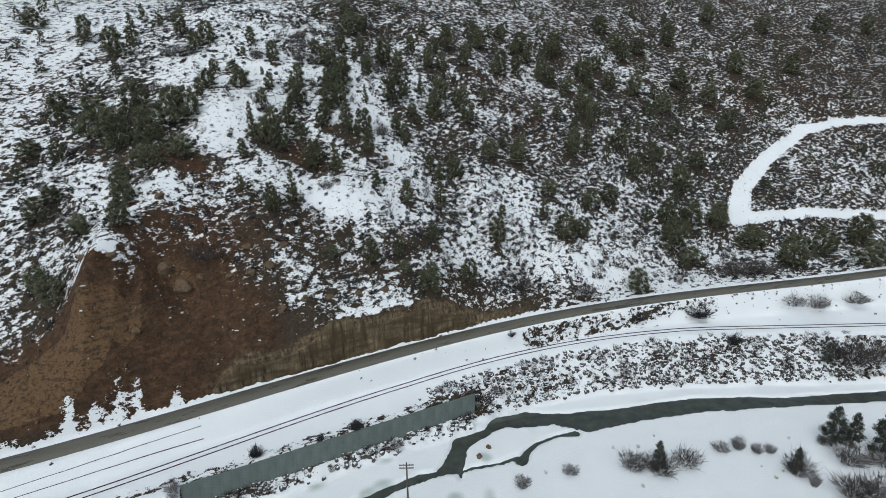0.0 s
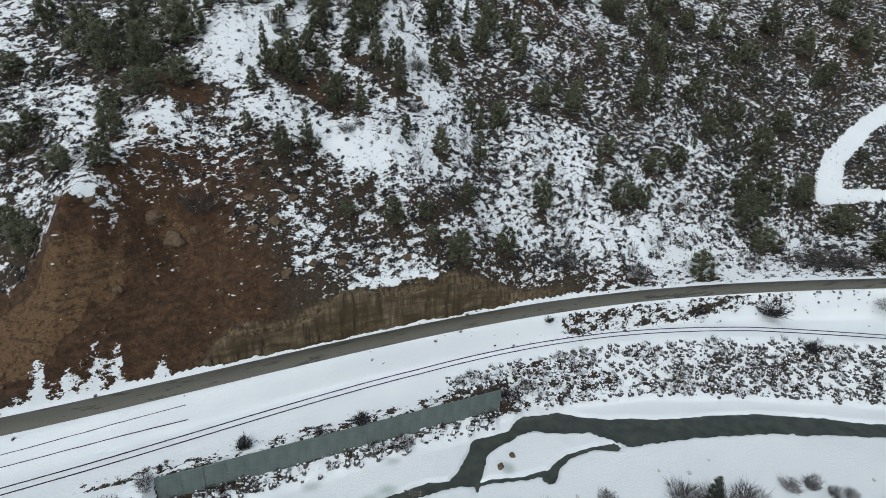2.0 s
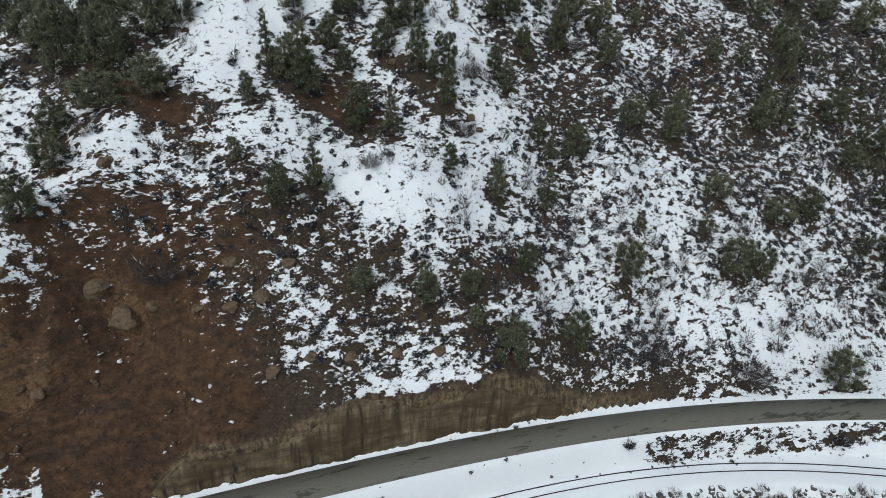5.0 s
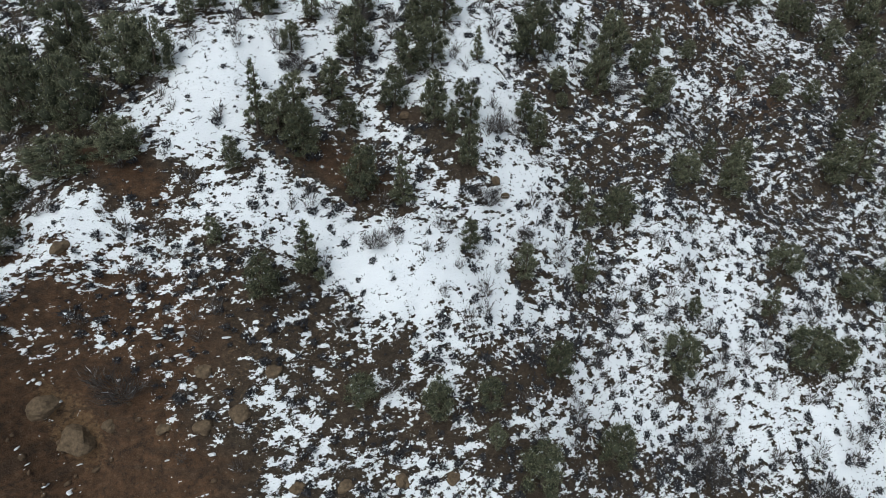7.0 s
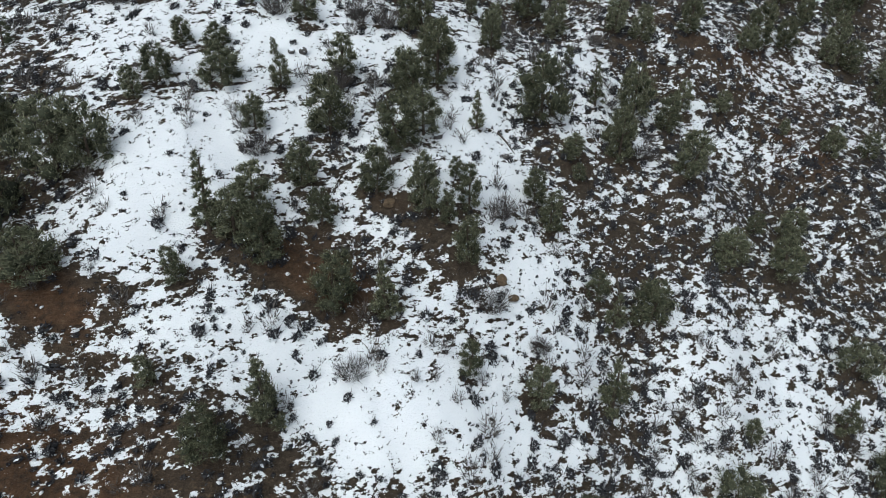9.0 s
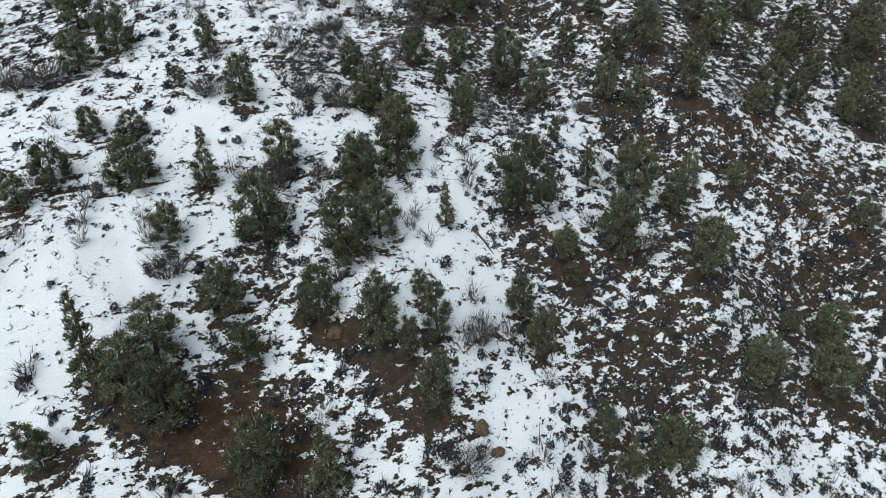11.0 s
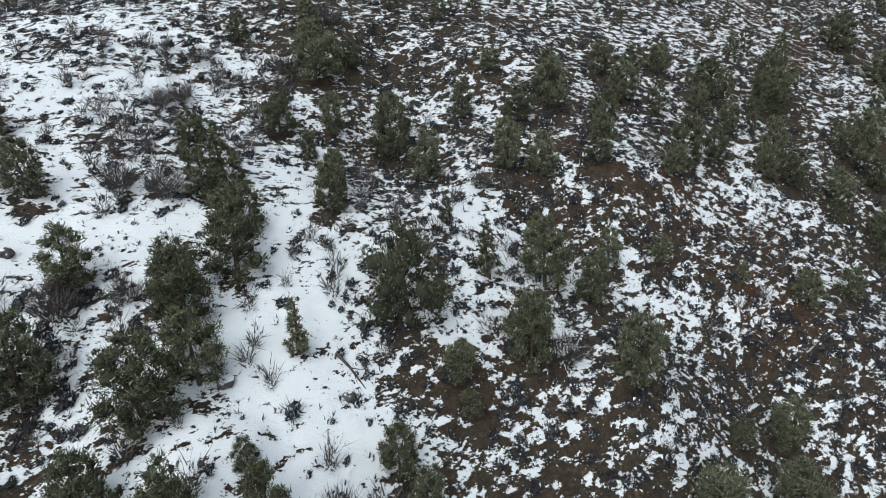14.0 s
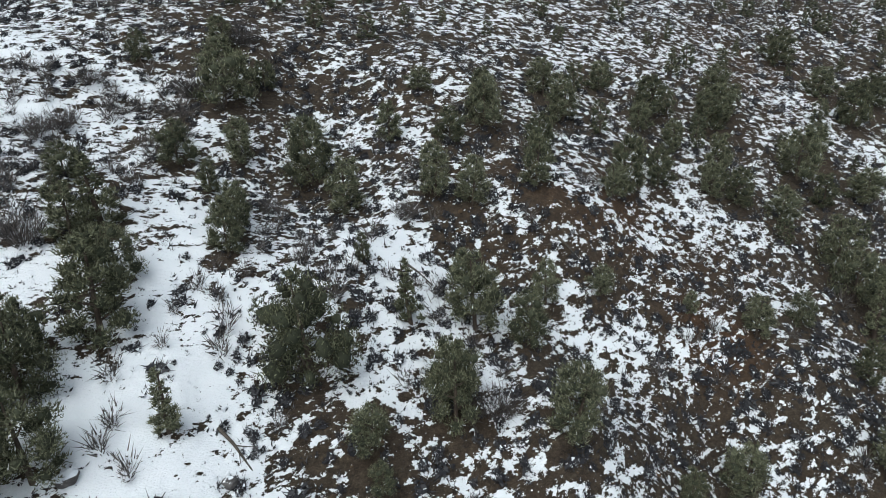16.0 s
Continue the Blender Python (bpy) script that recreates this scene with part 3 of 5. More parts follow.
def build_ground():
    xs, ys = axis(-2600, -112, 165, 2600, 0.52), axis(-2600, 62, 255, 2600, 0.5)
    X, Y = np.meshgrid(xs, ys)
    Z = height(X, Y)
    nx, ny = len(xs), len(ys)
    verts = np.stack([X, Y, Z], -1).reshape(-1, 3)
    i = (np.arange(ny - 1)[:, None] * nx + np.arange(nx - 1)).ravel()
    me = mesh_from("ground", verts, np.stack([i, i + 1, i + nx + 1, i + nx], 1), M_GROUND)
    shade_smooth(me)
    x, y, z = X.ravel(), Y.ravel(), Z.ravel()
    c, cliff, ledge = snow_cover(x, y, z)
    c = c - under_trees(x, y)
    red = np.clip(cliff + smooth(0.25, 0.08, snow_share(x, y)) * np.maximum(smooth(-28, -40, x) * smooth(150, 140, y), 0.7 * smooth(12, 2, x) * smooth(172, 164, y)) + 1.6 * zones(x, y, SLIDE) + 0.8 * zones(x, y, RED_LOW) + 0.25 * fbm(x / 16, y / 16, 81, 3) * smooth(250, 215, y), 0, 1)
    # the dry tan face ends in a slanting edge against the wet slide
    face = smooth(0.5, -0.5, (x + 62.7) - 0.667 * (y - 111.2) + 1.2 * fbm(x / 3, y / 3, 83, 3)) * smooth(4.5, 6.5, across(x, y, road_y)) * smooth(17, 13, across(x, y, road_y) + 2 * fbm(x / 4, y / 4, 84, 2)) * cliff
    tan = np.clip(1.0 * face + 0.35 * smooth(0.1, 0.35, fbm(x / 12, y / 12, 85, 3)), 0, 1)
    tan = np.maximum(tan, 0.7 * bump_at(x, y, -61, 117.5, 5, 2.5))
    ice = smooth(0.15, 0.4, fbm(x / 7, y / 7, 88, 2)) * smooth(0.75, 0.4, z) * smooth(22, 8, x) * smooth(66, 76, y)
    for name, vals in (("snow", c), ("red", red), ("tan", tan), ("rock", ledge), ("ice", ice)):
        me.attributes.new(name, "FLOAT", "POINT").data.foreach_set("value", np.asarray(vals, np.float32))
    return tagged(new("ground", me), "snow-patched brown hillside above a snowy river flat", "ground", kind="structure")


# crowns of the hillside trees: place, height and width
GROVE_1 = [(-85, 109.4, 6.9, 6.4), (-89.8, 111.6, 6.9, 5.4), (-72.2, 117.3, 6.4, 5.3), (-84.3, 121.8, 5.7, 5.7), (-96.5, 125.7, 7, 5.8), (-76.4, 128.1, 6.8, 5.8), (-95, 129.9, 4.7, 5.9), (-29.2, 131.1, 4.1, 4.7),
    (-3.8, 131.8, 8.9, 6.8), (-10.6, 132.9, 3.8, 3.2), (-19, 133.1, 7.2, 4.8), (-79.8, 133.6, 6.6, 5.6), (-43.1, 133.9, 7.4, 4.7), (-12.3, 136.3, 4.7, 4.1), (-51.8, 137.5, 4.5, 2.5), (-74.5, 138.3, 6.3, 9.1), (-39.2, 139.5, 9.7, 4.9), (6.1, 139.6, 7.6, 5.6), (-106.6, 141.3, 5.3, 6.2), (-67.9, 141.5, 7.2, 7.1), (-3.9, 144.5, 6.4, 4.8)]
GROVE_2 = [(-85.2, 144.8, 11.7, 9.8), (-76.8, 145.5, 11.6, 10), (-53.4, 146.8, 5.5, 2.9), (-92, 148.5, 12, 10), (56.7, 150.9, 7.9, 7.9), (-19.3, 151.5, 5.8, 3.1), (-36.6, 152.5, 9.1, 5.8), (-45.5, 153, 8.8, 5.8), (-52.6, 153.1, 11.3, 4), (-10.5, 153.4, 7.1, 3.6), (15.1, 153.6, 8, 7.5),
    (-49.7, 153.8, 8, 4.8), (-30, 153.8, 9.1, 4.2), (-74.8, 154.6, 10.9, 10), (-105.2, 154.9, 8, 6.8), (-84.6, 155.7, 10.9, 10), (-70.4, 155.8, 9, 6.8), (-48.6, 157, 8.4, 5), (-1.3, 158.4, 8.5, 4.8), (-41.1, 160.3, 6, 4), (17.1, 161.5, 4, 2.9), (-22.3, 163, 7.5, 4.1), (133.7, 163.1, 9.3, 9.5), (-45.1, 163.6, 7.2, 4.8)]
GROVE_3 = [(37.2, 163.6, 7.9, 7.9), (-28.7, 164.9, 9.1, 4.7), (110, 165, 11.5, 9.5), (-25.5, 165.2, 5.4, 2.7), (42.7, 165.3, 6.8, 5), (-35.4, 165.5, 7.3, 4.8), (-71, 166.2, 5.1, 3.2), (-23.1, 167.8, 7.4, 3.6), (-1.9, 167.8, 7.1, 3.4), (31, 168, 6.5, 3.5), (78.9, 168, 6.8, 9.5), (-53.8, 168.1, 5.3, 4.4), (-4.6, 170, 4.7, 3.5), (-69.4, 170.1, 5.8, 5), (2.9, 170.1, 8.9, 6.1), (-25.7, 170.6, 3.4, 2.2), (-44.3, 171.9, 9.3, 6.5), (-34.1, 172, 8.6, 7), (-60.9, 172.4, 6.6, 6.2), (124.2, 173.2, 9.8, 9.5), (74.6, 173.4, 11.5, 9.5), (-12.1, 173.8, 6.7, 3.9), (-53.5, 175.7, 5.5, 3.4), (-31.8, 176.1, 8.3, 6)]
GROVE_4 = [(-15, 176.3, 5.9, 4), (33.8, 176.7, 6, 6.4), (-70.4, 178.1, 4.2, 4.3), (-65.3, 179, 3.9, 4.3), (48.4, 179, 6.2, 7), (-56.6, 180.2, 2.9, 1.4), (-34.7, 180.3, 8.3, 5.6), (104.9, 180.4, 8.9, 9.5), (-46.2, 181.3, 7.1, 5), (-25, 181.4, 6.5, 2.8), (143.1, 181.7, 11.5, 9.5), (75.8, 181.8, 9.4, 7.5), (-9.1, 182.9, 2.7, 3.2), (-36.6, 183, 6.6, 4.9), (55.7, 183.1, 7.6, 6.1), (15.5, 183.2, 7.8, 6.5), (85.4, 184.2, 11.5, 8.4), (-104.7, 184.8, 10, 7.2), (-10.3, 185.4, 4.6, 4.4), (24.2, 186.4, 8, 6.6), (94.8, 186.5, 8.2, 7), (-32.6, 186.9, 10.8, 6), (-79.6, 187.8, 6.7, 5.6),
    (-55.1, 188.9, 7, 4.7)]
GROVE_5 = [(-64.6, 189, 3, 2), (-15.9, 189.4, 11.3, 8.3), (-3.2, 189.6, 10.1, 4.5), (97.7, 189.7, 8.1, 7.8), (7.9, 190.7, 8.7, 6), (19.9, 191.5, 4.4, 3.1), (-34.4, 192.4, 6.4, 6.3), (-3.6, 192.5, 6.6, 5.5), (-77.2, 193.4, 7.6, 5.9), (-118.5, 194.4, 8.6, 5.6), (26.9, 195, 7.2, 5.6), (-39.8, 195.8, 6.6, 4.4), (-64.1, 196.5, 6.2, 3.8), (-103.8, 196.5, 10.5, 5.7), (-136.8, 197.8, 7, 7.6), (-7.7, 197.9, 8.1, 3.3), (-38.3, 198.4, 8.6, 5),
    (46.4, 198.7, 10.1, 7), (-88.3, 198.9, 8.8, 5.7), (-26.3, 199.2, 6.5, 4.1), (86, 199.4, 10.7, 8.9), (-1, 200.7, 10.5, 7), (69.4, 200.8, 7.1, 7.1),
    (4.9, 201.5, 6.8, 5.9)]
GROVE_6 = [(-26.3, 202.4, 6.5, 3.4), (-44.4, 202.8, 4.8, 4.2), (-13, 202.8, 3.9, 1.9), (52.4, 203.1, 11, 6.1), (-27.6, 205.7, 4.5, 3.9), (7.5, 206.9, 6.2, 3.5), (78.6, 208.3, 9, 7.4), (48.7, 209.3, 7.1, 3.6), (-31.8, 209.4, 4.7, 2.7), (14.7, 210.5, 4.5, 3.5), (35.1, 211.3, 6.5, 4.4), (-36.6, 212, 6.1, 4.7), (26.8, 212.1, 3.7, 2.2), (66.9, 212.2, 8.9, 7.4), (-16.8, 212.8, 8, 5.1), (97.4, 213.1, 7.4, 7.5), (43.5, 215.5, 5.7, 3.8),
    (-30.4, 215.6, 6.4, 4), (-5.5, 216.3, 7.9, 4.7), (-0.8, 216.4, 7.1, 4.7), (-22.1, 218.4, 9.9, 8.5), (56.1, 219.2, 11.1, 4), (7.9, 219.7, 8, 4.7),
    (19.7, 224.6, 5.7, 4.1)]
GROVE_7 = [(56.3, 224.8, 9, 7.7), (-35.1, 224.8, 9.9, 8.6), (-12.4, 226.9, 6.4, 4.1), (22.5, 228.3, 9.4, 6), (-3.7, 228.3, 5.7, 5), (9.3, 228.8, 6.6, 5.1), (56.4, 228.9, 10.2, 6.8), (-48.3, 229, 5.4, 3.7), (-31, 230.3, 4.8, 4.2), (1.7, 233.7, 8.6, 6.3), (29.5, 234.3, 7.2, 5.5), (-38.9, 235.1, 5.7, 4.4), (50.6, 236.4, 6.6, 5.7), (43.7, 236.6, 7.2, 5.3), (-8.6, 236.7, 4.3, 4.5), (39.3, 236.9, 6.5, 4.2), (1.7, 237.1, 6.9, 4.5), (121.1, 238, 9.7, 8.2), (41.2, 240.8, 9.2, 4.9), (93.4, 242, 9.7, 8.3), (15.3, 242.1, 8.1, 6.6), (61.7, 243.2, 7, 4.5), (35.3, 244.9, 6.8, 5), (71.8, 247.3, 7.3, 7.3)]
GROVE_8 = [(30.1, 248.2, 5.9, 5.1), (12.8, 248.4, 7.6, 6.1), (82.8, 248.8, 10.6, 8.6), (60.3, 249.8, 10.4, 8.6), (117.1, 250.9, 11.5, 8.5), (33.2, 253.7, 8.6, 7.1), (139.3, 255.3, 9.9, 8.6), (46.1, 257.1, 7.5, 6.7), (106, 257.9, 10.9, 8.9), (68.2, 258.5, 6.6, 6.8), (25.3, 258.7, 6.3, 6.7),
    (49.7, 260.4, 8.9, 7.3), (50.4, 264.6, 10.7, 7.7), (137.3, 271.5, 11.3, 9.3), (83.8, 272.1, 11.2, 8), (167.8, 278, 10.3, 8.2), (93.8, 282.3, 8.9, 8), (83.1, 283.6, 7.6, 8), (112.3, 293.1, 10.5, 8.5), (78.5, 295.3, 10.5, 8.5), (170.6, 313.5, 11.1, 9), (141.5, 317.4, 11.1, 9.1), (204.2, 318.9, 11.3, 9.2), (233, 325.1, 11.5, 9.4)]
GROVES = (GROVE_1, GROVE_2, GROVE_3, GROVE_4, GROVE_5, GROVE_6, GROVE_7, GROVE_8)
BARE_SHRUBS_1 = [(39.2, 146.3, 5, 7.2), (21.4, 143.4, 5, 5.3), (-55.9, 120.8, 4.6, 5.8), (-32.1, 146.3, 3.3, 3.8), (-11.4, 158.6, 3.1, 2.8), (-18,
    160.1, 4, 4.2), (-18.8, 170.1, 5, 3.7), (-51.8, 164.5, 4, 4.3), (-60.1, 188.7, 3.7, 4.7), (-41, 181.3, 3.6, 2.9), (-43.1, 193.8, 5, 4), (-47.7,
    192.7, 5, 4), (-45.8, 178.7, 5, 4.2), (-82.1, 185, 5, 6.3), (-86.2, 183.4, 4.5, 4.7), (-9, 211.9, 3.6, 3.5), (-51.4, 212.8, 3.3, 4.2), (-38.1,
    214.8, 4.2, 4.3), (-39.8, 225.3, 4.6, 4.8), (-52.3, 210.2, 3.2, 4), (-51.9, 221.9, 2.9, 4.6), (0.7, 191.1, 3.6, 4.8), (-36, 237.2, 5, 5.4), (88.5,
    159.6, 5, 9)]
BARE_SHRUBS_2 = [(97.6, 160.6, 5, 9)]
build_ground()


def at(x, y):
    return float(height(np.array([x]), np.array([y]))[0])


# ---- river ----
def build_river():
    m, n, l, b = material("dark_river_water", 0.12)
    f = noise_tex(n, l, 0.35, 4, 0.6)
    l.new(ramp(n, l, f, (0.3, (0.036, 0.044, 0.040)), (0.7, (0.072, 0.080, 0.069))), b.inputs["Base Color"])
    relief(n, l, b, noise_tex(n, l, 2.2, 3, 0.6), 0.25, 0.04)
    bm = bmesh.new()
    for x in range(-300, 420, 40):
        v = [bm.verts.new(p) for p in ((x, -80, -0.22), (x + 40, -80, -0.22), (x + 40, 190, -0.22), (x, 190, -0.22))]
        bm.faces.new(v)
    bmesh.ops.remove_doubles(bm, verts=bm.verts, dist=0.01)
    me = bpy.data.meshes.new("water")
    bm.to_mesh(me)
    bm.free()
    me.materials.append(m)
    tagged(new("water", me), "dark green-grey river water between snow banks", "river", kind="structure")


build_river()


# ---- road and railway ----
def ribbon(line, a, b, step, offs, lift):
    """Cross-sections along a line: offs are (across, up) pairs."""
    xs = np.arange(a, b + step / 2, step)
    yy, slope = line(xs)
    nx_, ny_ = -slope / np.sqrt(1 + slope ** 2), 1 / np.sqrt(1 + slope ** 2)
    rows = [np.stack([xs + nx_ * o, yy + ny_ * o, lift(xs) + u], -1) for o, u in offs]
    v = np.stack(rows, 1).reshape(-1, 3)
    k = len(offs)
    i = (np.arange(len(xs) - 1)[:, None] * k + np.arange(k)).ravel()
    j = (np.arange(len(xs) - 1)[:, None] * k + (np.arange(k) + 1) % k).ravel()
    return v, np.stack([i, i + k, j + k, j], 1)


def build_road():
    m, n, l, b = material("worn_damp_asphalt", 0.65)
    f, g = noise_tex(n, l, 6.0, 5, 0.65), noise_tex(n, l, 0.45, 6, 0.72, (0.35, 1.6, 1), 25)
    c = ramp(n, l, f, (0.3, (0.100, 0.095, 0.078)), (0.7, (0.152, 0.144, 0.122)))
    c = mix(n, l, ramp(n, l, g, (0.57, (0, 0, 0)), (0.61, (0.85, 0.85, 0.85))), c, (0.040, 0.039, 0.032))
    l.new(c, b.inputs["Base Color"])
    relief(n, l, b, f, 0.2, 0.02)
    v, t = ribbon(road_y, -260, 330, 1.5, [(-2.5, -0.3), (-2.5, 0.05), (0, 0.11), (2.5, 0.05), (2.5, -0.3)], road_z)
    tagged(new("road", shade_smooth(mesh_from("road", v, t, m))), "bare damp grey-brown asphalt road between snow verges", "road", kind="structure")


build_road()


def build_track(line, a, b, lift, label):
    th = tagged(new("railway_track"), label, "railway track", "railway tracks", "structure")
    for side in (-0.75, 0.75):
        v, t = ribbon(line, a, b, 1.5, [(side - 0.06, -0.1), (side - 0.038, lift), (side + 0.038, lift), (side + 0.06, -0.1)], lambda xs, side=side: np.maximum(rail_z(xs), height(xs, line(xs)[0] + 1.12 * side)))
        part_mesh("rail", mesh_from("rail", v, t, M_RAIL), th)
    return th


build_track(rail_y, -200, 260, 0.17, "dark steel rails running through deep snow")
build_track(siding_y, -140, -50, 0.045, "siding rails almost buried in snow")


# ---- rock ledge cut for the road ----
def build_rock():
    xs = np.arange(-57.5, 15.01, 0.3)
    yy, slope = road_y(xs)
    nx_, ny_ = -slope / np.sqrt(1 + slope ** 2), 1 / np.sqrt(1 + slope ** 2)
    rows, k = [], 20
    for j in range(k):
        h = j / (k - 3)
        tall = 8.3 * rock_height(xs)
        z = road_z(xs) - 0.4 + np.minimum(h, 1.0) * (tall + 0.5)
        out = 3.15 + 0.55 * np.minimum(h, 1.0) + 0.5 * fbm(xs / 2.6, z / 9, 103, 3) + 0.22 * fbm(xs / 5, z / 0.6, 107, 3) + 0.12 * fbm(xs / 0.7, z / 2, 109, 2) + 0.9 * np.maximum(h - 1.0, 0) * 12
        rows.append(np.stack([xs + nx_ * out, yy + ny_ * out, z + 0.05 * np.maximum(h - 1, 0)], -1))
    v = np.stack(rows, 1).reshape(-1, 3)
    i = (np.arange(len(xs) - 1)[:, None] * k + np.arange(k - 1)).ravel()
    tagged(new("rock_ledge", mesh_from("rock_ledge", v, np.stack([i, i + k, i + k + 1, i + 1], 1), M_ROCK)),
           "streaked tan sandstone ledge cut beside the road", "rock face", kind="structure")


build_rock()


# ---- steel wall above the river ----
def build_wall():
    th = tagged(new("retaining_wall"), "grey-green ribbed steel retaining wall holding the railway bank", "retaining wall", kind="structure")
    along, n, wide, low, top = radians(27.34), 18, 3.43, 1.4, 7.2
    bm = bmesh.new()
    ribs = 13
    rows = []
    for k in range(ribs * 2 + 1):
        z = low + (top - low) * k / (ribs * 2)
        y = -0.09 if k % 2 else -0.02
        rows.append([bm.verts.new((x, y, z)) for x in (0.06, wide - 0.06)])
    back = [[bm.verts.new((x, 0.15, z)) for x in (0.06, wide - 0.06)] for z in (low, top)]
    for a, b in zip(rows, rows[1:]):
        bm.faces.new((a[0], a[1], b[1], b[0]))
    bm.faces.new((rows[-1][0], rows[-1][1], back[1][1], back[1][0]))
    bm.faces.new((back[0][1], back[0][0], back[1][0], back[1][1]))
    me = bpy.data.meshes.new("panel")
    bm.to_mesh(me)
    bm.free()
    me.materials.append(M_WALL)
    bm = bmesh.new()
    bmesh.ops.create_cube(bm, size=1)
    for v in bm.verts:
        v.co = (v.co.x * 0.16, v.co.y * 0.34 - 0.02, (low + top) / 2 + v.co.z * (top - low + 0.12))
    post = bpy.data.meshes.new("post")
    bm.to_mesh(post)
    bm.free()
    post.materials.append(M_WALL)
    for k in range(n + 1):
        x, y = -48.85 + math.cos(along) * wide * k, wall_y(-49.2) - 0.7 + math.sin(along) * wide * k
        if k < n:
            part_mesh("panel", me, th).matrix_basis = pose(x, y, random.uniform(-0.06, 0.02), 0, 0, 27.34)
        part_mesh("post", post, th).matrix_basis = pose(x, y, 0, 0, 0, 27.34)


build_wall()


# ---- trees ----
def ball(level):
    bm = bmesh.new()
    bmesh.ops.create_icosphere(bm, subdivisions=level, radius=1.0)
    v, f = np.array([p.co for p in bm.verts]), np.array([[p.index for p in t.verts] for t in bm.faces])
    bm.free()
    return v, f


CORE = ball(1)


def crown_mesh(rng, tall, wide, tufts, shape, mat, name="crown"):
    """Crown of small sprigs gathered in uneven boughs, with gaps between."""
    boughs = []
    n = int(rng.integers(24, 31))
    for k in range(n):
        h = (k + rng.random()) / n
        if shape == "cone":
            r = wide * (1 - h) ** 0.7
        elif shape == "egg":
            r = wide * math.sin(math.pi * (0.20 + 0.72 * h)) ** 0.7
        else:
            r = wide * math.sin(math.pi * (0.30 + 0.66 * h)) ** 0.6
        r *= 0.55 + 0.5 * rng.random()
        a = k * 2.4 + 0.9 * rng.random()
        boughs.append((math.cos(a) * r * 0.74, math.sin(a) * r * 0.74, tall * (0.09 + 0.82 * h), (0.24 + 0.18 * rng.random()) * (r * 0.6 + 0.38 * wide)))
    boughs = np.array(boughs)
    w = boughs[:, 3] ** 2
    pick = rng.choice(n, tufts, p=w / w.sum())
    d = rng.normal(size=(tufts, 3))
    d /= np.linalg.norm(d, axis=1, keepdims=True)
    rad = boughs[pick, 3] * (0.5 + 0.7 * rng.random(tufts))
    p = boughs[pick, :3] + d * rad[:, None] * np.array((1, 1, 0.9))
    p[:, 2] = np.maximum(p[:, 2], 0.05 * tall)
    out = d * 0.55 + np.array((0, 0, 0.65)) + rng.normal(size=(tufts, 3)) * 0.25
    V, F, base = [], [], 0
    # dense heart of each bough, the crown's inner shade painted in as darker needles
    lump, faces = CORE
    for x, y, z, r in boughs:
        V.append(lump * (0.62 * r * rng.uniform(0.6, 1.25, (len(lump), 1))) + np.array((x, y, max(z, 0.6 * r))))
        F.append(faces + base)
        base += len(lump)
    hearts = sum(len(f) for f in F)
    for k in range(2):
        tip = p + (out + rng.normal(size=(tufts, 3)) * 0.7) * (0.06 + 0.12 * rng.random((tufts, 1)))
        v, f = blades(p - out * 0.04, tip, 0.022 + 0.026 * rng.random(tufts), rng)
        V.append(v)
        F.append(f + base)
        base += len(v)
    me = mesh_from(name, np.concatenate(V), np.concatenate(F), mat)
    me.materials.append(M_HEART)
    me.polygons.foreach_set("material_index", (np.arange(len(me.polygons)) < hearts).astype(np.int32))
    return me


def build_tree(name, seed, tall, wide, tufts, shape, leaf, label, group):
    rng = np.random.default_rng(seed)
    th = tagged(new(name), label, "tree", group)
    bm = bmesh.new()
    lean = rng.normal(size=2) * 0.04 * tall
    tube(bm, [((0, 0, -0.6), 0.20), ((0, 0, 0.1), 0.16), ((lean[0] * .4, lean[1] * .4, tall * .4), 0.11), ((lean[0], lean[1], tall * .86), 0.03)], 7)
    part("trunk", bm, M_BARK, th)
    for k in range(5):
        bm = bmesh.new()
        h = tall * (0.05 + 0.14 * k)
        a = k * 2.4 + rng.random()
        r = wide * (0.85 - 0.10 * k)
        tube(bm, [((0, 0, h), 0.07), ((math.cos(a) * r * .5, math.sin(a) * r * .5, h + .22 * r), 0.045), ((math.cos(a) * r, math.sin(a) * r, h + .6 * r), 0.012)], 4)
        part("limb", bm, M_BARK, th)
    part_mesh("crown", crown_mesh(rng, tall, wide, tufts, shape, leaf), th)
    return th


def forget(kinds):
    for th in kinds:
        for o in (*th.children_recursive, th):
            bpy.data.objects.remove(o)


ROUND = "broad olive-green juniper standing in patchy snow"
SLIM = "slim dark-green juniper standing in patchy snow"
# each made 6 m tall: (half width, kind)
KINDS = [(w, build_tree("juniper_tree", 11 + k, 6.0, w, tufts, shape, M_NEEDLE, label, "hillside trees"))
         for k, (w, tufts, shape, label) in enumerate(((2.9, 3800, "dome", ROUND), (2.5, 3800, "dome", ROUND), (2.1, 3800, "egg", ROUND), (2.2, 3800, "dome", ROUND),
                                                       (1.7, 3200, "egg", SLIM), (1.4, 2000, "cone", SLIM), (1.1, 1700, "cone", SLIM), (1.8, 3200, "egg", SLIM)))]
pick = random.Random(9)


def plant(x, y, tall, wide, kinds):
    near = sorted(kinds, key=lambda k: abs(k[0] / 3 - wide / tall))[:3]
    w, kind = near[pick.randrange(3)]
    wide *= 1.04
    k = tall / 6.0
    f = min(max(wide / 2 / w, 0.6 * k), 1.7 * k)
    m = pose(x, y, at(x, y) - 0.12 * tall ** 0.5, pick.uniform(-4, 4), pick.uniform(-4, 4), pick.uniform(0, 360)) @ Matrix.Diagonal((f, f, k, 1))
    return copy_thing(kind, m)


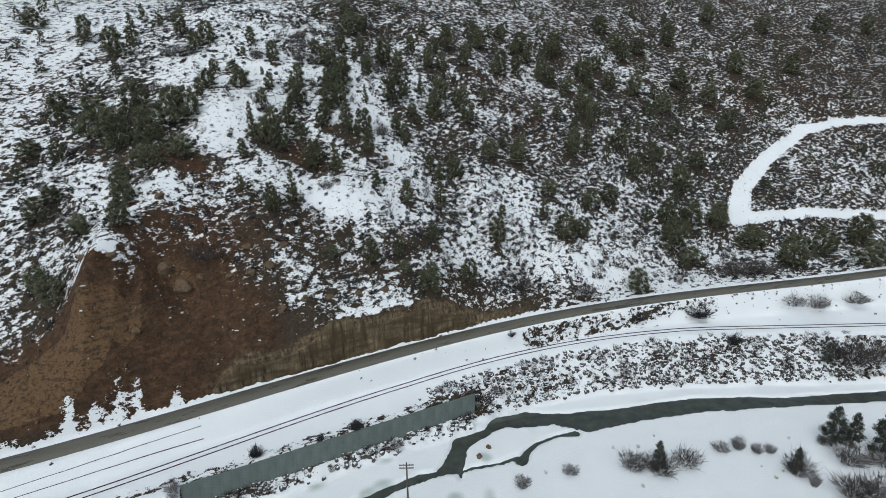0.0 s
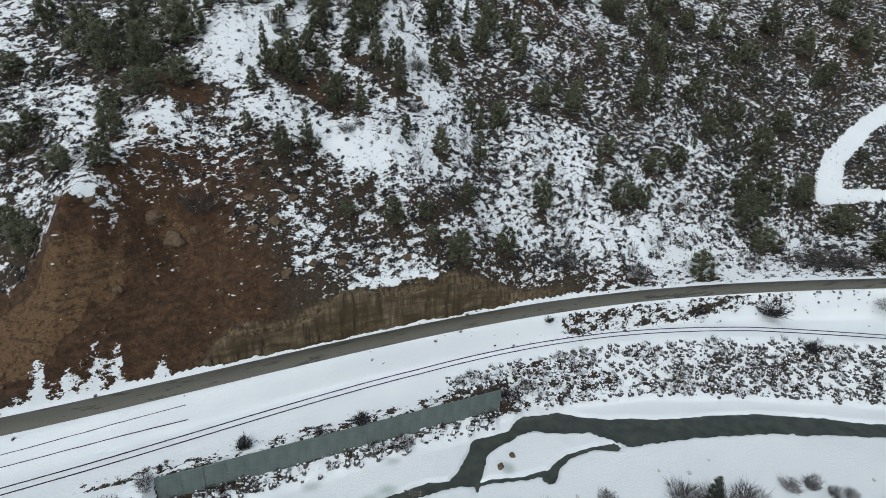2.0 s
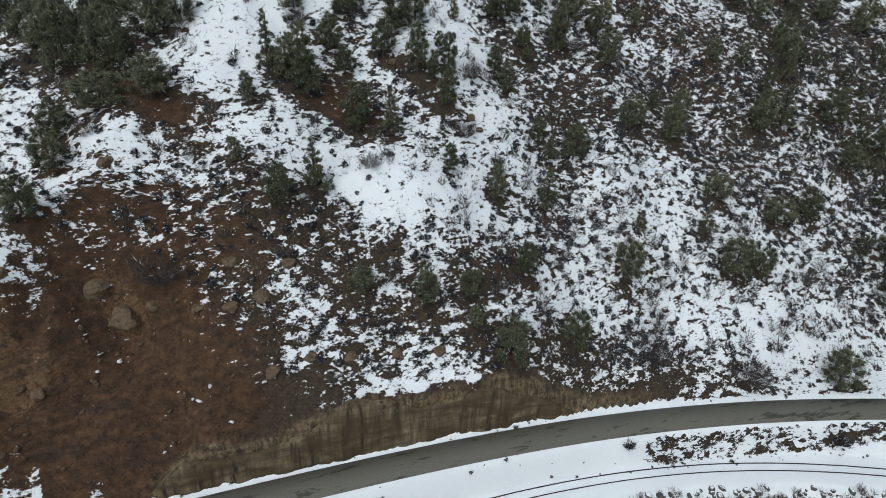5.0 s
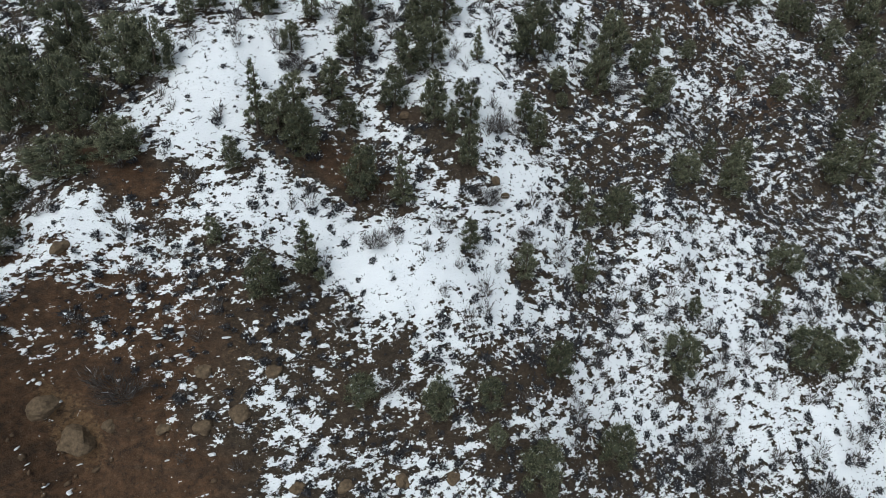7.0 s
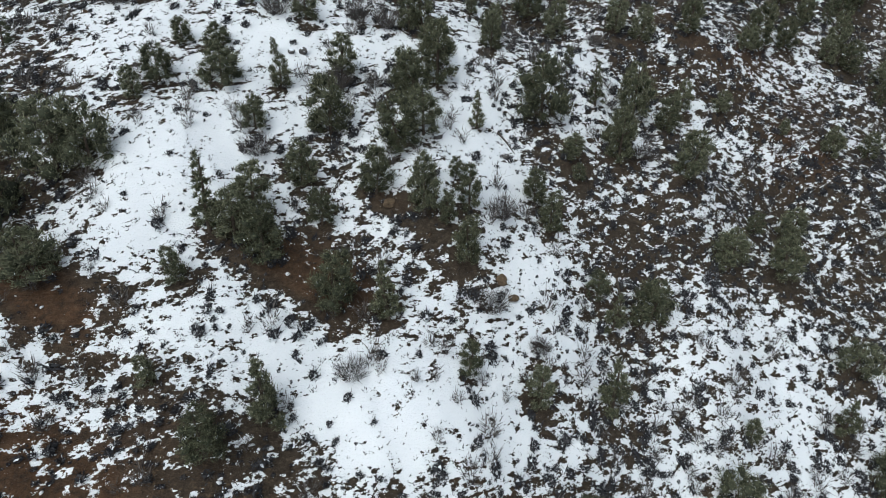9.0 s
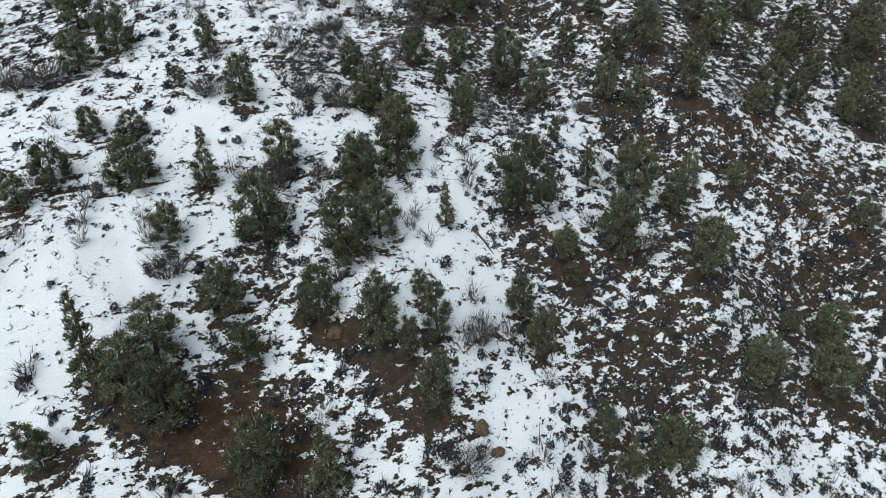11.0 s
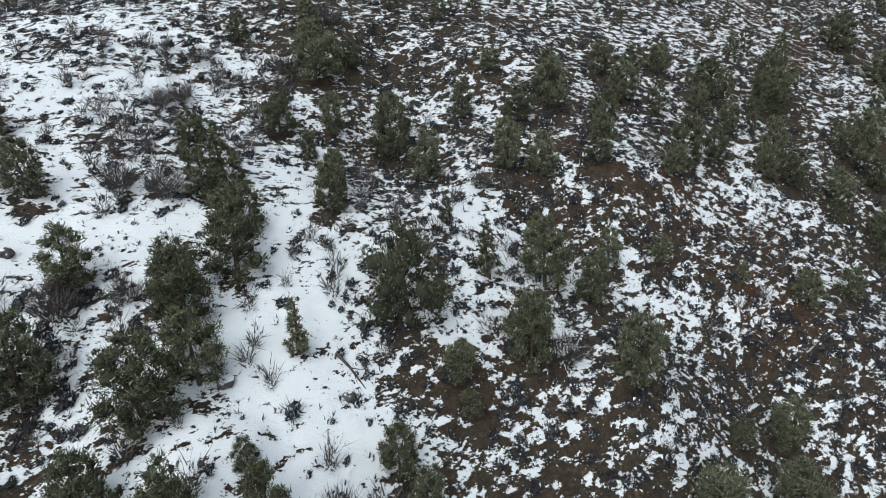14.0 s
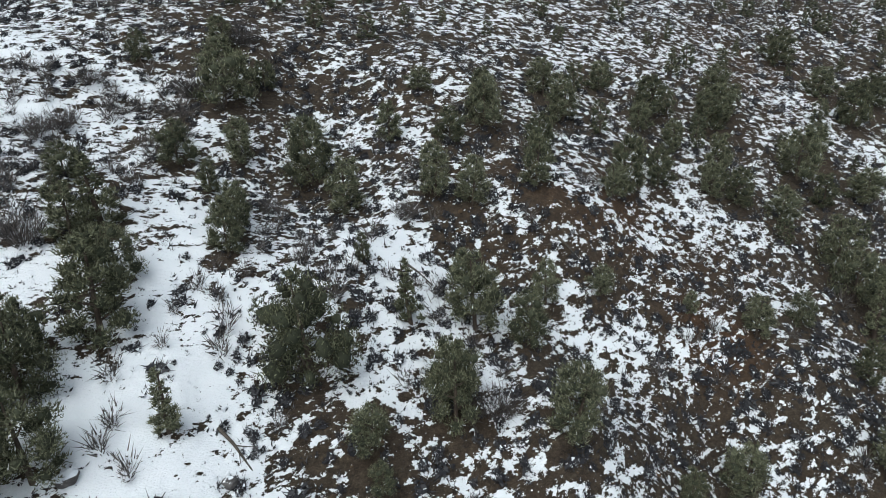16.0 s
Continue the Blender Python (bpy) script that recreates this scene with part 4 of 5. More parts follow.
PLACED = []
FAR_KINDS = [(w, build_tree("juniper_tree", 31 + k, 6.0, w, 1000, shape, M_NEEDLE, label, "hillside trees"))
             for k, (w, shape, label) in enumerate(((2.5, "dome", ROUND), (2.0, "egg", ROUND), (1.5, "cone", SLIM), (1.9, "dome", ROUND)))]
for x, y, tall, wide in (t for g in GROVES for t in g):
    plant(x, y, tall, wide, KINDS)
    PLACED.append((x, y))
# the thinner growth beyond: upper slope and both ends
FAR = []
rng = np.random.default_rng(5)
for count, box in ((110, (-150, 60, 240, 340)), (130, (55, 250, 178, 330)), (34, (-165, -92, 122, 236)), (14, (40, 100, 205, 240))):
    made = tries = 0
    while made < count and tries < 5000:
        tries += 1
        x, y = rng.uniform(box[0], box[1]), rng.uniform(box[2], box[3])
        if across(x, y, road_y) < 18 or any(math.hypot(x - a, y - b) < 4.5 for a, b in PLACED):
            continue
        if min(line_far(np.array([x]), np.array([y]), TRACK)[0], line_far(np.array([x]), np.array([y]), TRACK_LOW)[0]) < 2.5:
            continue
        tall = rng.uniform(3.6, 7.0)
        FAR.append((x, y, tall, tall * rng.uniform(0.5, 0.9)))
        PLACED.append((x, y))
        made += 1
FAR.sort(key=lambda t: math.hypot(t[0], t[1] - 140))
for x, y, tall, wide in FAR[:105]:
    plant(x, y, tall, wide, FAR_KINDS)


def far_woods(places):
    """The trees highest up, too many to count, in one mesh."""
    crowns = []
    for _, kind in FAR_KINDS:
        me = next(o for o in kind.children if o.name.startswith("crown")).data
        v, f, k = np.empty(len(me.vertices) * 3, np.float32), np.empty(len(me.loops), np.int32), np.empty(len(me.polygons), np.int32)
        me.vertices.foreach_get("co", v), me.loops.foreach_get("vertex_index", f), me.polygons.foreach_get("material_index", k)
        crowns.append((v.reshape(-1, 3), f.reshape(-1, 3), k))
    V, F, K, base = [], [], [], 0
    for i, (x, y, tall, wide) in enumerate(places):
        v, f, k = crowns[i % len(crowns)]
        c, n = math.cos(i), math.sin(i)
        turned = np.stack([v[:, 0] * c - v[:, 1] * n, v[:, 0] * n + v[:, 1] * c, v[:, 2]], 1)
        V.append(turned * np.array((wide / 4, wide / 4, tall / 6)) + np.array((x, y, at(x, y) - 0.2)))
        F.append(f + base)
        K.append(k)
        base += len(v)
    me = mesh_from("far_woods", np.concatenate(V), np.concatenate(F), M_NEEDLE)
    # hearts keep their painted-in shade here too
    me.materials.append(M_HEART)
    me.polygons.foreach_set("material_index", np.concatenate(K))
    tagged(new("far_woods", me), "scattered olive-green junipers on the upper slope", "trees", kind="stuff")


far_woods(FAR[105:])
forget(k for _, k in KINDS + FAR_KINDS)

# dark conifers on the river flat
FIRS = [build_tree("conifer_tree", 41 + k, 8.0, 2.3 + 0.3 * k, 5000, "cone", M_CONIFER, "dark snow-dusted conifer on the river flat", "river flat trees") for k in range(2)]
for k, (x, y, tall) in enumerate(((81.4, 98.4, 11.0), (86.1, 98.8, 8.6), (90.5, 96.3, 11.0), (42.4, 92.6, 7.0), (98.4, 126.2, 7.0), (94.5, 93.0, 9.0), (69.3, 90.9, 6.5))):
    s = tall / 8
    copy_thing(FIRS[k % 2], pose(x, y, at(x, y) - 0.2, 0, 0, 70 * k) @ Matrix.Diagonal((s, s, s, 1)))
forget(FIRS)


# ---- brush ----
def sage_template(rng, n=80, level=2):
    """Low fuzzy mound: a lumpy dark body with short twigs standing out of it."""
    v, f = ball(level)
    low = f[(v[f][:, :, 2] > -0.35).all(1)]
    a, ph, fat = np.arctan2(v[:, 1], v[:, 0]), rng.uniform(0, 6), rng.uniform(0.75, 1.25)
    k = rng.uniform(0.72, 1.2, len(v)) * (1 + 0.22 * np.sin(3 * a + ph))
    body = v * k[:, None] * np.array((0.29 * fat, 0.26 / fat, 0.22))
    pick = rng.integers(0, len(v), n)
    base = body[pick] * 0.9
    d = v[pick] * np.array((1, 1, 0.5)) + np.array((0, 0, 0.5)) + rng.normal(size=(n, 3)) * 0.45
    tv, tf = blades(base, base + d * (0.08 + 0.16 * rng.random((n, 1))), 0.014 + 0.022 * rng.random(n), rng)
    faces = body[low] + rng.normal(size=(len(low), 1, 3)) * 0.025      # ragged, each face its own tuft
    body = faces.reshape(-1, 3)
    return np.concatenate([body, tv]), np.concatenate([np.arange(len(body)).reshape(-1, 3), tf + len(body)])


def coarse_template(rng):
    return sage_template(rng, 30, 1)


def twig_template(rng, n=110):
    """Leafless shrub: many thin upright stems."""
    a, r = rng.uniform(0, 2 * math.pi, n), rng.random(n) ** 0.5 * 0.5
    low = rng.random(n) ** 1.3
    base = np.stack([np.cos(a) * r * (0.35 + low * 0.65), np.sin(a) * r * (0.35 + low * 0.65), low * 0.8 - 0.12], 1)
    d = np.stack([np.cos(a) * r * 1.3, np.sin(a) * r * 1.3, 0.5 + 0.3 * rng.random(n)], 1) + rng.normal(size=(n, 3)) * 0.28
    return blades(base, base + d * (0.22 + 0.34 * rng.random((n, 1))), 0.012 + 0.018 * rng.random(n), rng)


def speck_template(rng, n=9):
    a = rng.uniform(0, 2 * math.pi, n)
    base = np.stack([np.cos(a) * 0.12, np.sin(a) * 0.12, np.full(n, -0.1)], 1)
    d = np.stack([np.cos(a) * 0.7, np.sin(a) * 0.7, 0.35 + 0.7 * rng.random(n)], 1)
    return blades(base, base + d * (0.3 + 0.5 * rng.random((n, 1))), 0.07 + 0.08 * rng.random(n), rng)


def scatter(name, label, category, maker, mat, xs, ys, sizes, flat=1.0, seed=1, lift=0.0):
    rng = np.random.default_rng(seed)
    shapes = [maker(rng) for _ in range(14)]
    zs = height(xs, ys) + lift
    V, F, base = [], [], 0
    for x, y, z, s in zip(xs, ys, zs, sizes):
        v, f = shapes[rng.integers(14)]
        a = rng.uniform(0, 2 * math.pi)
        c, sn = math.cos(a) * s, math.sin(a) * s
        w = np.empty_like(v)
        w[:, 0], w[:, 1] = v[:, 0] * c - v[:, 1] * sn + x, v[:, 0] * sn + v[:, 1] * c + y
        w[:, 2] = v[:, 2] * s * flat + z + 0.45 * (w[:, 1] - y) * (y > 140)
        V.append(w)
        F.append(f + base)
        base += len(v)
    return tagged(new(name, mesh_from(name, np.concatenate(V), np.concatenate(F), mat)), label, category, kind="stuff")


def spread(count, box, keep, seed):
    rng = np.random.default_rng(seed)
    x, y = rng.uniform(box[0], box[1], count), rng.uniform(box[2], box[3], count)
    k = rng.random(count) < keep(x, y)
    return x[k], y[k]


THICK = [(-41.3, 133.4, 9, 5), (-55.9, 125.2, 6, 4), (-4.2, 166, 6, 5), (-29.8, 163.5, 4, 3), (-44, 172.8, 6, 5), (-15, 200, 5, 5), (-31, 162.8, 4, 3),
         (2, 210, 7, 5), (-21.6, 187, 5, 5), (-48, 198, 11, 5), (-9, 200, 9, 4), (7, 191, 6, 4), (37, 206, 9, 6)]
BUSHY = [(-51.7, 218, 13, 13), (-39, 224, 7, 6), (-49, 203, 8, 7), (-44, 175, 6, 6), (-20, 200, 8, 6), (70, 165, 28, 8), (10, 150, 20, 8), (-95, 120, 10, 10)]


def thick(x, y, zs):
    return np.minimum(sum(bump_at(x, y, a, b, c, d) for a, b, c, d in zs), 1.0)


def brush_keep(x, y):
    s = across(x, y, road_y)
    c, cliff, ledge = snow_cover(x, y, np.full(x.shape, 50.0))
    d = (0.09 + 0.81 * smooth(0.85, 0.5, c)) * smooth(0.2, 0.4, c) * (0.3 + 0.62 * smooth(-0.2, 0.25, fbm(x / 8, y / 8, 91, 3))) + 0.5 * thick(x, y, THICK)
    d = d * (1 + 0.35 * smooth(55, 85, x) * smooth(160, 180, y))
    d = d * smooth(5.0, 9, s) * (1 - 0.9 * np.maximum(cliff, ledge))
    return np.where(np.minimum(line_far(x, y, TRACK), line_far(x, y, TRACK_LOW)) < 0.5, 0, d)


def speck_keep(x, y):
    s = across(x, y, road_y)
    c, cliff, ledge = snow_cover(x, y, np.full(x.shape, 50.0))
    return 0.7 * smooth(4.5, 8, s) * (1 - cliff) * (1 - ledge) * smooth(1.7, 0.9, c) * smooth(0.2, 0.4, c)


def bushy_keep(x, y):
    return (0.10 + 0.8 * thick(x, y, BUSHY)) * smooth(5, 9, across(x, y, road_y)) * (np.minimum(line_far(x, y, TRACK), line_far(x, y, TRACK_LOW)) > 1)


rs = np.random.default_rng(3)
bx, by = spread(30000, (-112, 135, 95, 256), brush_keep, 21)
scatter("sagebrush", "low dark sagebrush clumps dotted over snow", "shrubs", sage_template, M_SAGE, bx, by, 0.6 + 2.1 * rs.random(len(bx)) ** 2.4, 1.0, 2)
bx, by = spread(17000, (-190, 280, 180, 400), lambda x, y: brush_keep(x, y) * ((y > 256) | (x > 135) | (x < -112)), 22)
scatter("sagebrush", "dark brush on the upper slope", "shrubs", coarse_template, M_SAGE, bx, by, 1.6 + 2.2 * rs.random(len(bx)), 1.0, 4)
bx, by = spread(4800, (-112, 135, 118, 256), bushy_keep, 23)
scatter("bare_shrubs", "leafless grey-brown shrubs on the slope", "shrubs", twig_template, M_TWIG, bx, by, 1.3 + 1.4 * rs.random(len(bx)), 1.0, 5)
bx, by = spread(26000, (-100, 120, 112, 250), speck_keep, 24)
scatter("sprigs", "small dark sprigs poking out of the snow", "shrubs", speck_template, M_SAGE, bx, by, 0.28 + 0.6 * rs.random(len(bx)) ** 2, 1.0, 6)


# verges: weeds beside road, rails, wall and on the river bank
def verge_keep(x, y):
    s, dw = across(x, y, road_y), (y - wall_y(x)) * 0.888
    a = smooth(-2.9, -3.3, s) * smooth(-6.2, -4.6, s) * smooth(8, 22, x) * 0.75
    b = 0.16 * smooth(-2.7, -2.9, s) * smooth(-5.2, -3.4, s) + 0.12 * smooth(2.6, 2.8, s) * smooth(3.8, 3.2, s)
    c = 0.40 * smooth(0.2, 0.6, dw) * smooth(4.2, 1.4, dw) * (x > -56) * (x < 8) * (0.25 + 0.75 * smooth(-0.15, 0.2, fbm(x / 4, y / 4, 97, 2)))
    return np.maximum(np.maximum(a, b), c) + 0.012 * (s < -4) * (across(x, y, rail_y) > 2)


bx, by = spread(15000, (-80, 130, 72, 160), verge_keep, 25)
scatter("verge_weeds", "dark weeds along the road verge and the wall top", "weeds", sage_template, M_SAGE, bx, by, 0.35 + 0.95 * rs.random(len(bx)) ** 2, 1.0, 7)


def bank_keep(x, y):
    z, q = height(x, y), across(x, y, rail_y)
    return 0.55 * (q < -3.2) * (z > 0.9) * (z < rail_z(x) - 0.3) * (0.3 + 0.7 * smooth(-0.15, 0.2, fbm(x / 5, y / 5, 99, 2)))


bx, by = spread(19000, (-75, 130, 66, 140), bank_keep, 26)
scatter("willow_twigs", "reddish bare willow twigs on the stony river bank", "shrubs", twig_template, M_REDTWIG, bx, by, 0.8 + 0.9 * rs.random(len(bx)), 0.8, 8)
bx, by = spread(700, (8, 110, 66, 103), lambda x, y: 0.25 * smooth(0.1, 0.3, fbm(x / 9, y / 9, 95, 2)) * (height(x, y) > 0.1), 27)
scatter("dry_grass", "tufts of dry grass standing out of the snow flat", "grass", twig_template, M_STRAW, bx, by, 0.45 + 0.4 * rs.random(len(bx)), 1.0, 9)


# shrubs that stand out singly
def bush_mesh(seed, mat, n, thin, low):
    """Dense shrub about 1 m wide and high, many fine stems from the ground and from forks."""
    rng = np.random.default_rng(seed)
    a, r = rng.uniform(0, 2 * math.pi, n), np.sqrt(rng.random(n)) * 0.42
    h = rng.random(n) ** (1.0 if low else 0.8)
    spreadout = 0.35 + 0.75 * h
    lob = 1 + 0.35 * np.sin(2 * a + rng.uniform(0, 6)) + 0.2 * np.sin(5 * a + rng.uniform(0, 6))
    base = np.stack([np.cos(a) * r * spreadout, np.sin(a) * r * spreadout, h * (0.72 - 0.9 * r) * lob ** 0.5 - 0.04], 1)
    d = np.stack([np.cos(a) * r * 1.1, np.sin(a) * r * 1.1, 0.55 + 0 * a], 1) + rng.normal(size=(n, 3)) * 0.22
    v, f = blades(base, base + d * (0.16 + 0.28 * rng.random((n, 1))), thin * (0.6 + 0.8 * rng.random(n)), rng)
    return mesh_from("shrub", v, f, mat)


BUSHES = [bush_mesh(61, M_TWIG, 900, 0.006, False), bush_mesh(62, M_TWIG, 800, 0.006, False), bush_mesh(63, M_REDTWIG, 700, 0.007, False), bush_mesh(64, M_SAGE, 900, 0.016, True)]
SHRUBS_FLAT = [(37.4, 92.8, 4.0, 6.0, 0), (48.7, 93.5, 4.0, 6.0, 1), (42.5, 91.6, 4.2, 7.0, 0), (69.3, 90.3, 6.0, 5.6, 1), (76, 84, 5.0, 7.5, 0), (80.2, 83.9, 5.5, 6.4, 1),
               (61.3, 98, 3.8, 3.0, 0), (57.5, 97.5, 2.2, 3.6, 1), (64.7, 96.7, 2.6, 2.6, 0), (67.4, 96.7, 2.6, 2.4, 1), (14.2, 87.7, 2.8, 3.3, 0), (70.4, 86.8, 4.0, 2.2, 1),
               (24.4, 91.4, 2.0, 3.4, 1), (82, 93, 4.5, 7, 0), (88, 92, 4.5, 6, 1)]
SHRUBS_BANK = [(105, 126, 6.5, 8.5, 0), (111.4, 126.8, 7, 8.8, 1), (101, 128, 5, 6, 0), (107.1, 147.2, 4.2, 8, 0), (99.9, 146.6, 3.8, 7, 1), (120, 149.3, 4, 8, 0),
               (70.9, 141.8, 3.0, 7.0, 3), (53.3, 139.3, 2.0, 3.2, 3), (-37.8, 89.6, 2.6, 2.6, 3), (-19.5, 97.8, 2.2, 3.0, 3), (-50, 80.6, 2.2, 2.8, 2),
               (-26.1, 94.2, 1.6, 1.5, 3), (16.6, 128.8, 1.6, 2.2, 3), (8, 112.5, 3.0, 4.5, 2), (12, 115, 2.8, 4, 2), (-12, 98.5, 2.0, 4.0, 2), (76, 131, 3.0, 3.0, 3)]
for x, y, tall, wide, k in SHRUBS_FLAT + SHRUBS_BANK:
    ob = new("shrub", BUSHES[k])
    ob.matrix_basis = pose(x, y, at(x, y) - 0.05, 0, 0, 47 * x) @ Matrix.Diagonal((wide * 1.15, wide * 1.15, tall * 1.25, 1))
    tagged(ob, ("low dark evergreen shrub beside the railway" if k == 3 else "reddish bare shrub on the stony bank" if k == 2 else "leafless grey shrub standing in snow"), "shrub", "valley shrubs")


for k, (x, y, tall, wide) in enumerate(t for g in (BARE_SHRUBS_1, BARE_SHRUBS_2) for t in g):
    ob = new("shrub", BUSHES[k % 2])
    ob.matrix_basis = pose(x, y, at(x, y) - 0.1, 0, 0, 71 * k) @ Matrix.Diagonal((wide * 1.2, wide * 1.2, tall * 1.1, 1))
    tagged(ob, "leafless grey-brown shrub on the snowy slope", "shrub", "slope shrubs")


# loose snow left on the bare slide, in flecks and short rows
def clod_template(rng):
    bm = bmesh.new()
    bmesh.ops.create_icosphere(bm, subdivisions=1, radius=0.5)
    v = np.array([p.co for p in bm.verts]) * rng.uniform(0.6, 1.3, (len(bm.verts), 1)) * np.array((1.6, 0.9, 0.28))
    f = np.array([[p.index for p in t.verts] for t in bm.faces])
    bm.free()
    return v, f


def clod_keep(x, y):
    c, cliff, ledge = snow_cover(x, y, np.full(x.shape, 50.0))
    rows = smooth(0.05, 0.3, fbm(x / 9, y / 1.3, 103, 3))
    up = smooth(104, 122, y)
    return smooth(0.55, 0.3, c) * smooth(4.5, 7, across(x, y, road_y)) * (1 - ledge) * (0.02 + 0.02 * up + (0.10 + 0.75 * up) * rows * smooth(-0.05, 0.15, fbm(x / 6, y / 6, 104, 2)))


bx, by = spread(7000, (-90, -28, 98, 142), clod_keep, 33)
scatter("snow_clods", "flecks of old snow clinging to the brown slide", "snow", clod_template, M_CLOD, bx, by, 0.18 + 0.8 * rs.random(len(bx)) ** 2.4, 1.0, 11)


# ---- stones ----
def stone_mesh(seed, mat, name="stone"):
    rng = np.random.default_rng(seed)
    bm = bmesh.new()
    bmesh.ops.create_icosphere(bm, subdivisions=1, radius=0.5)
    k = rng.uniform(0.7, 1.2, 3)
    for v in bm.verts:
        v.co *= rng.uniform(0.72, 1.15)
        v.co = Vector((v.co.x * k[0], v.co.y * k[1], v.co.z * k[2] * 0.75))
    me = bpy.data.meshes.new(name)
    bm.to_mesh(me)
    bm.free()
    me.materials.append(mat)
    return me


STONES = [stone_mesh(81 + k, M_STONE) for k in range(6)]
RUBBLE = [stone_mesh(91 + k, M_RUBBLE) for k in range(6)]


def riprap_keep(x, y):
    z, q = height(x, y), across(x, y, rail_y)
    return 1.0 * (q < -3.3) * (z > 0.75) * (z < rail_z(x) - 0.3) * (x > -50) * (x < 104) * (np.abs(y - wall_y(x)) > 0.5)


rx, ry = spread(8000, (-50, 105, 78, 140), riprap_keep, 31)
rz_ = height(rx, ry)
bank = tagged(new("riprap_bank"), "snow-capped grey boulders armouring the river bank", "riprap", kind="structure")
rng = np.random.default_rng(8)
order = np.argsort(np.abs(rx - 5))
for i in order[:290]:
    s = rng.uniform(0.6, 1.6)
    part_mesh("stone", STONES[int(rng.integers(6))], bank).matrix_basis = (
        pose(rx[i], ry[i], rz_[i] + 0.05, rng.uniform(-30, 30), rng.uniform(-30, 30), rng.uniform(0, 360)) @ Matrix.Diagonal((s, s, s, 1)))
V, F, base = [], [], 0
for i in order[290:3600]:
    me = STONES[int(rng.integers(6))]
    v = np.empty(len(me.vertices) * 3, np.float32)
    me.vertices.foreach_get("co", v)
    f = np.empty(len(me.loops), np.int32)
    me.loops.foreach_get("vertex_index", f)
    r = np.array(Euler((rng.uniform(-.5, .5), rng.uniform(-.5, .5), rng.uniform(0, 6.3))).to_matrix()) * rng.uniform(0.6, 1.5)
    V.append(v.reshape(-1, 3) @ r.T + np.array((rx[i], ry[i], rz_[i] + 0.05)))
    F.append(f.reshape(-1, 3) + base)
    base += len(me.vertices)
far = part_mesh("loose_stones", mesh_from("loose_stones", np.concatenate(V), np.concatenate(F), M_STONE), bank)
tagged(far, kind="stuff")


def joined_stones(name, label, shapes, xs, ys, sizes, mat, seed):
    rng = np.random.default_rng(seed)
    zs = height(xs, ys)
    V, F, base = [], [], 0
    for x, y, z, s in zip(xs, ys, zs, sizes):
        me = shapes[int(rng.integers(len(shapes)))]
        v, f = np.empty(len(me.vertices) * 3, np.float32), np.empty(len(me.loops), np.int32)
        me.vertices.foreach_get("co", v)
        me.loops.foreach_get("vertex_index", f)
        r = np.array(Euler((rng.uniform(-.5, .5), rng.uniform(-.5, .5), rng.uniform(0, 6.3))).to_matrix()) * s
        V.append(v.reshape(-1, 3) @ r.T + np.array((x, y, z + 0.05)))
        F.append(f.reshape(-1, 3) + base)
        base += len(me.vertices)
    return tagged(new(name, mesh_from(name, np.concatenate(V), np.concatenate(F), mat)), label, "rubble", kind="stuff")


def rubble_keep(x, y):
    c, cliff, ledge = snow_cover(x, y, np.full(x.shape, 50.0))
    return 0.5 * cliff * (0.2 + 0.8 * smooth(-0.1, 0.2, fbm(x / 5, y / 5, 113, 3))) * smooth(3.8, 6, across(x, y, road_y))


kx, ky = spread(5500, (-110, -34, 88, 150), rubble_keep, 33)
joined_stones("rubble", "small tan stones with snow caps on the cut slope", RUBBLE, kx, ky, 0.2 + 0.9 * np.random.default_rng(4).random(len(kx)) ** 3, M_RUBBLE, 34)
kx, ky = spread(4500, (-90, 100, 120, 235), lambda x, y: 0.4 * smooth(0.62, 0.42, snow_cover(x, y, np.full(x.shape, 50.0))[0]), 35)
joined_stones("rubble", "loose snow-capped stones among the brush", RUBBLE, kx, ky, 0.25 + 0.7 * np.random.default_rng(6).random(len(kx)) ** 3, M_RUBBLE, 36)


def boulder(seed, x, y, size, mat, label, sink=0.25):
    rng = np.random.default_rng(seed)
    bm = bmesh.new()
    bmesh.ops.create_icosphere(bm, subdivisions=3, radius=0.5)
    k = rng.uniform(0.8, 1.25, 3)
    off = Vector(rng.uniform(0, 50, 3))
    for v in bm.verts:
        v.co *= 1 + 0.42 * noise.noise(v.co * 2.2 + off) + 0.14 * noise.noise(v.co * 6 + off)
        v.co = Vector((v.co.x * k[0], v.co.y * k[1], v.co.z * 0.8)) * size
    me = bpy.data.meshes.new("boulder")
    bm.to_mesh(me)
    bm.free()
    me.materials.append(mat)
    ob = new("boulder", me)
    ob.matrix_basis = pose(x, y, at(x, y) + size * (0.4 - sink), 0, 0, rng.uniform(0, 360))
    return tagged(ob, label, "boulder", "boulders")


ON_CUT = "tan sandstone boulder stuck in the brown cut slope"
for k, (x, y, size) in enumerate(((-69.1, 130.3, 2.2), (-60.6, 117.6, 4.6), (-64.0, 117.2, 3.6), (-38.8, 118.3, 2.4), (-71, 110.3, 1.8), (-39.9, 128.8, 2.0), (-75.4, 104.4, 1.3),
                                   (-66.2, 105.7, 1.9), (-42.7, 124.5, 2.5), (-46.5, 122.0, 2.2), (-51, 120.5, 1.8), (-34, 121.5, 2.2), (-28.5, 123.5, 2.0), (-57, 119, 2.2),
                                   (-22, 126.5, 2.2), (-15.5, 128.5, 1.8), (-78, 112, 2.0), (-81, 106, 1.6), (-48, 126, 1.8))):
    boulder(100 + k, x, y, size, M_TANSTONE, ON_CUT, 0.62)
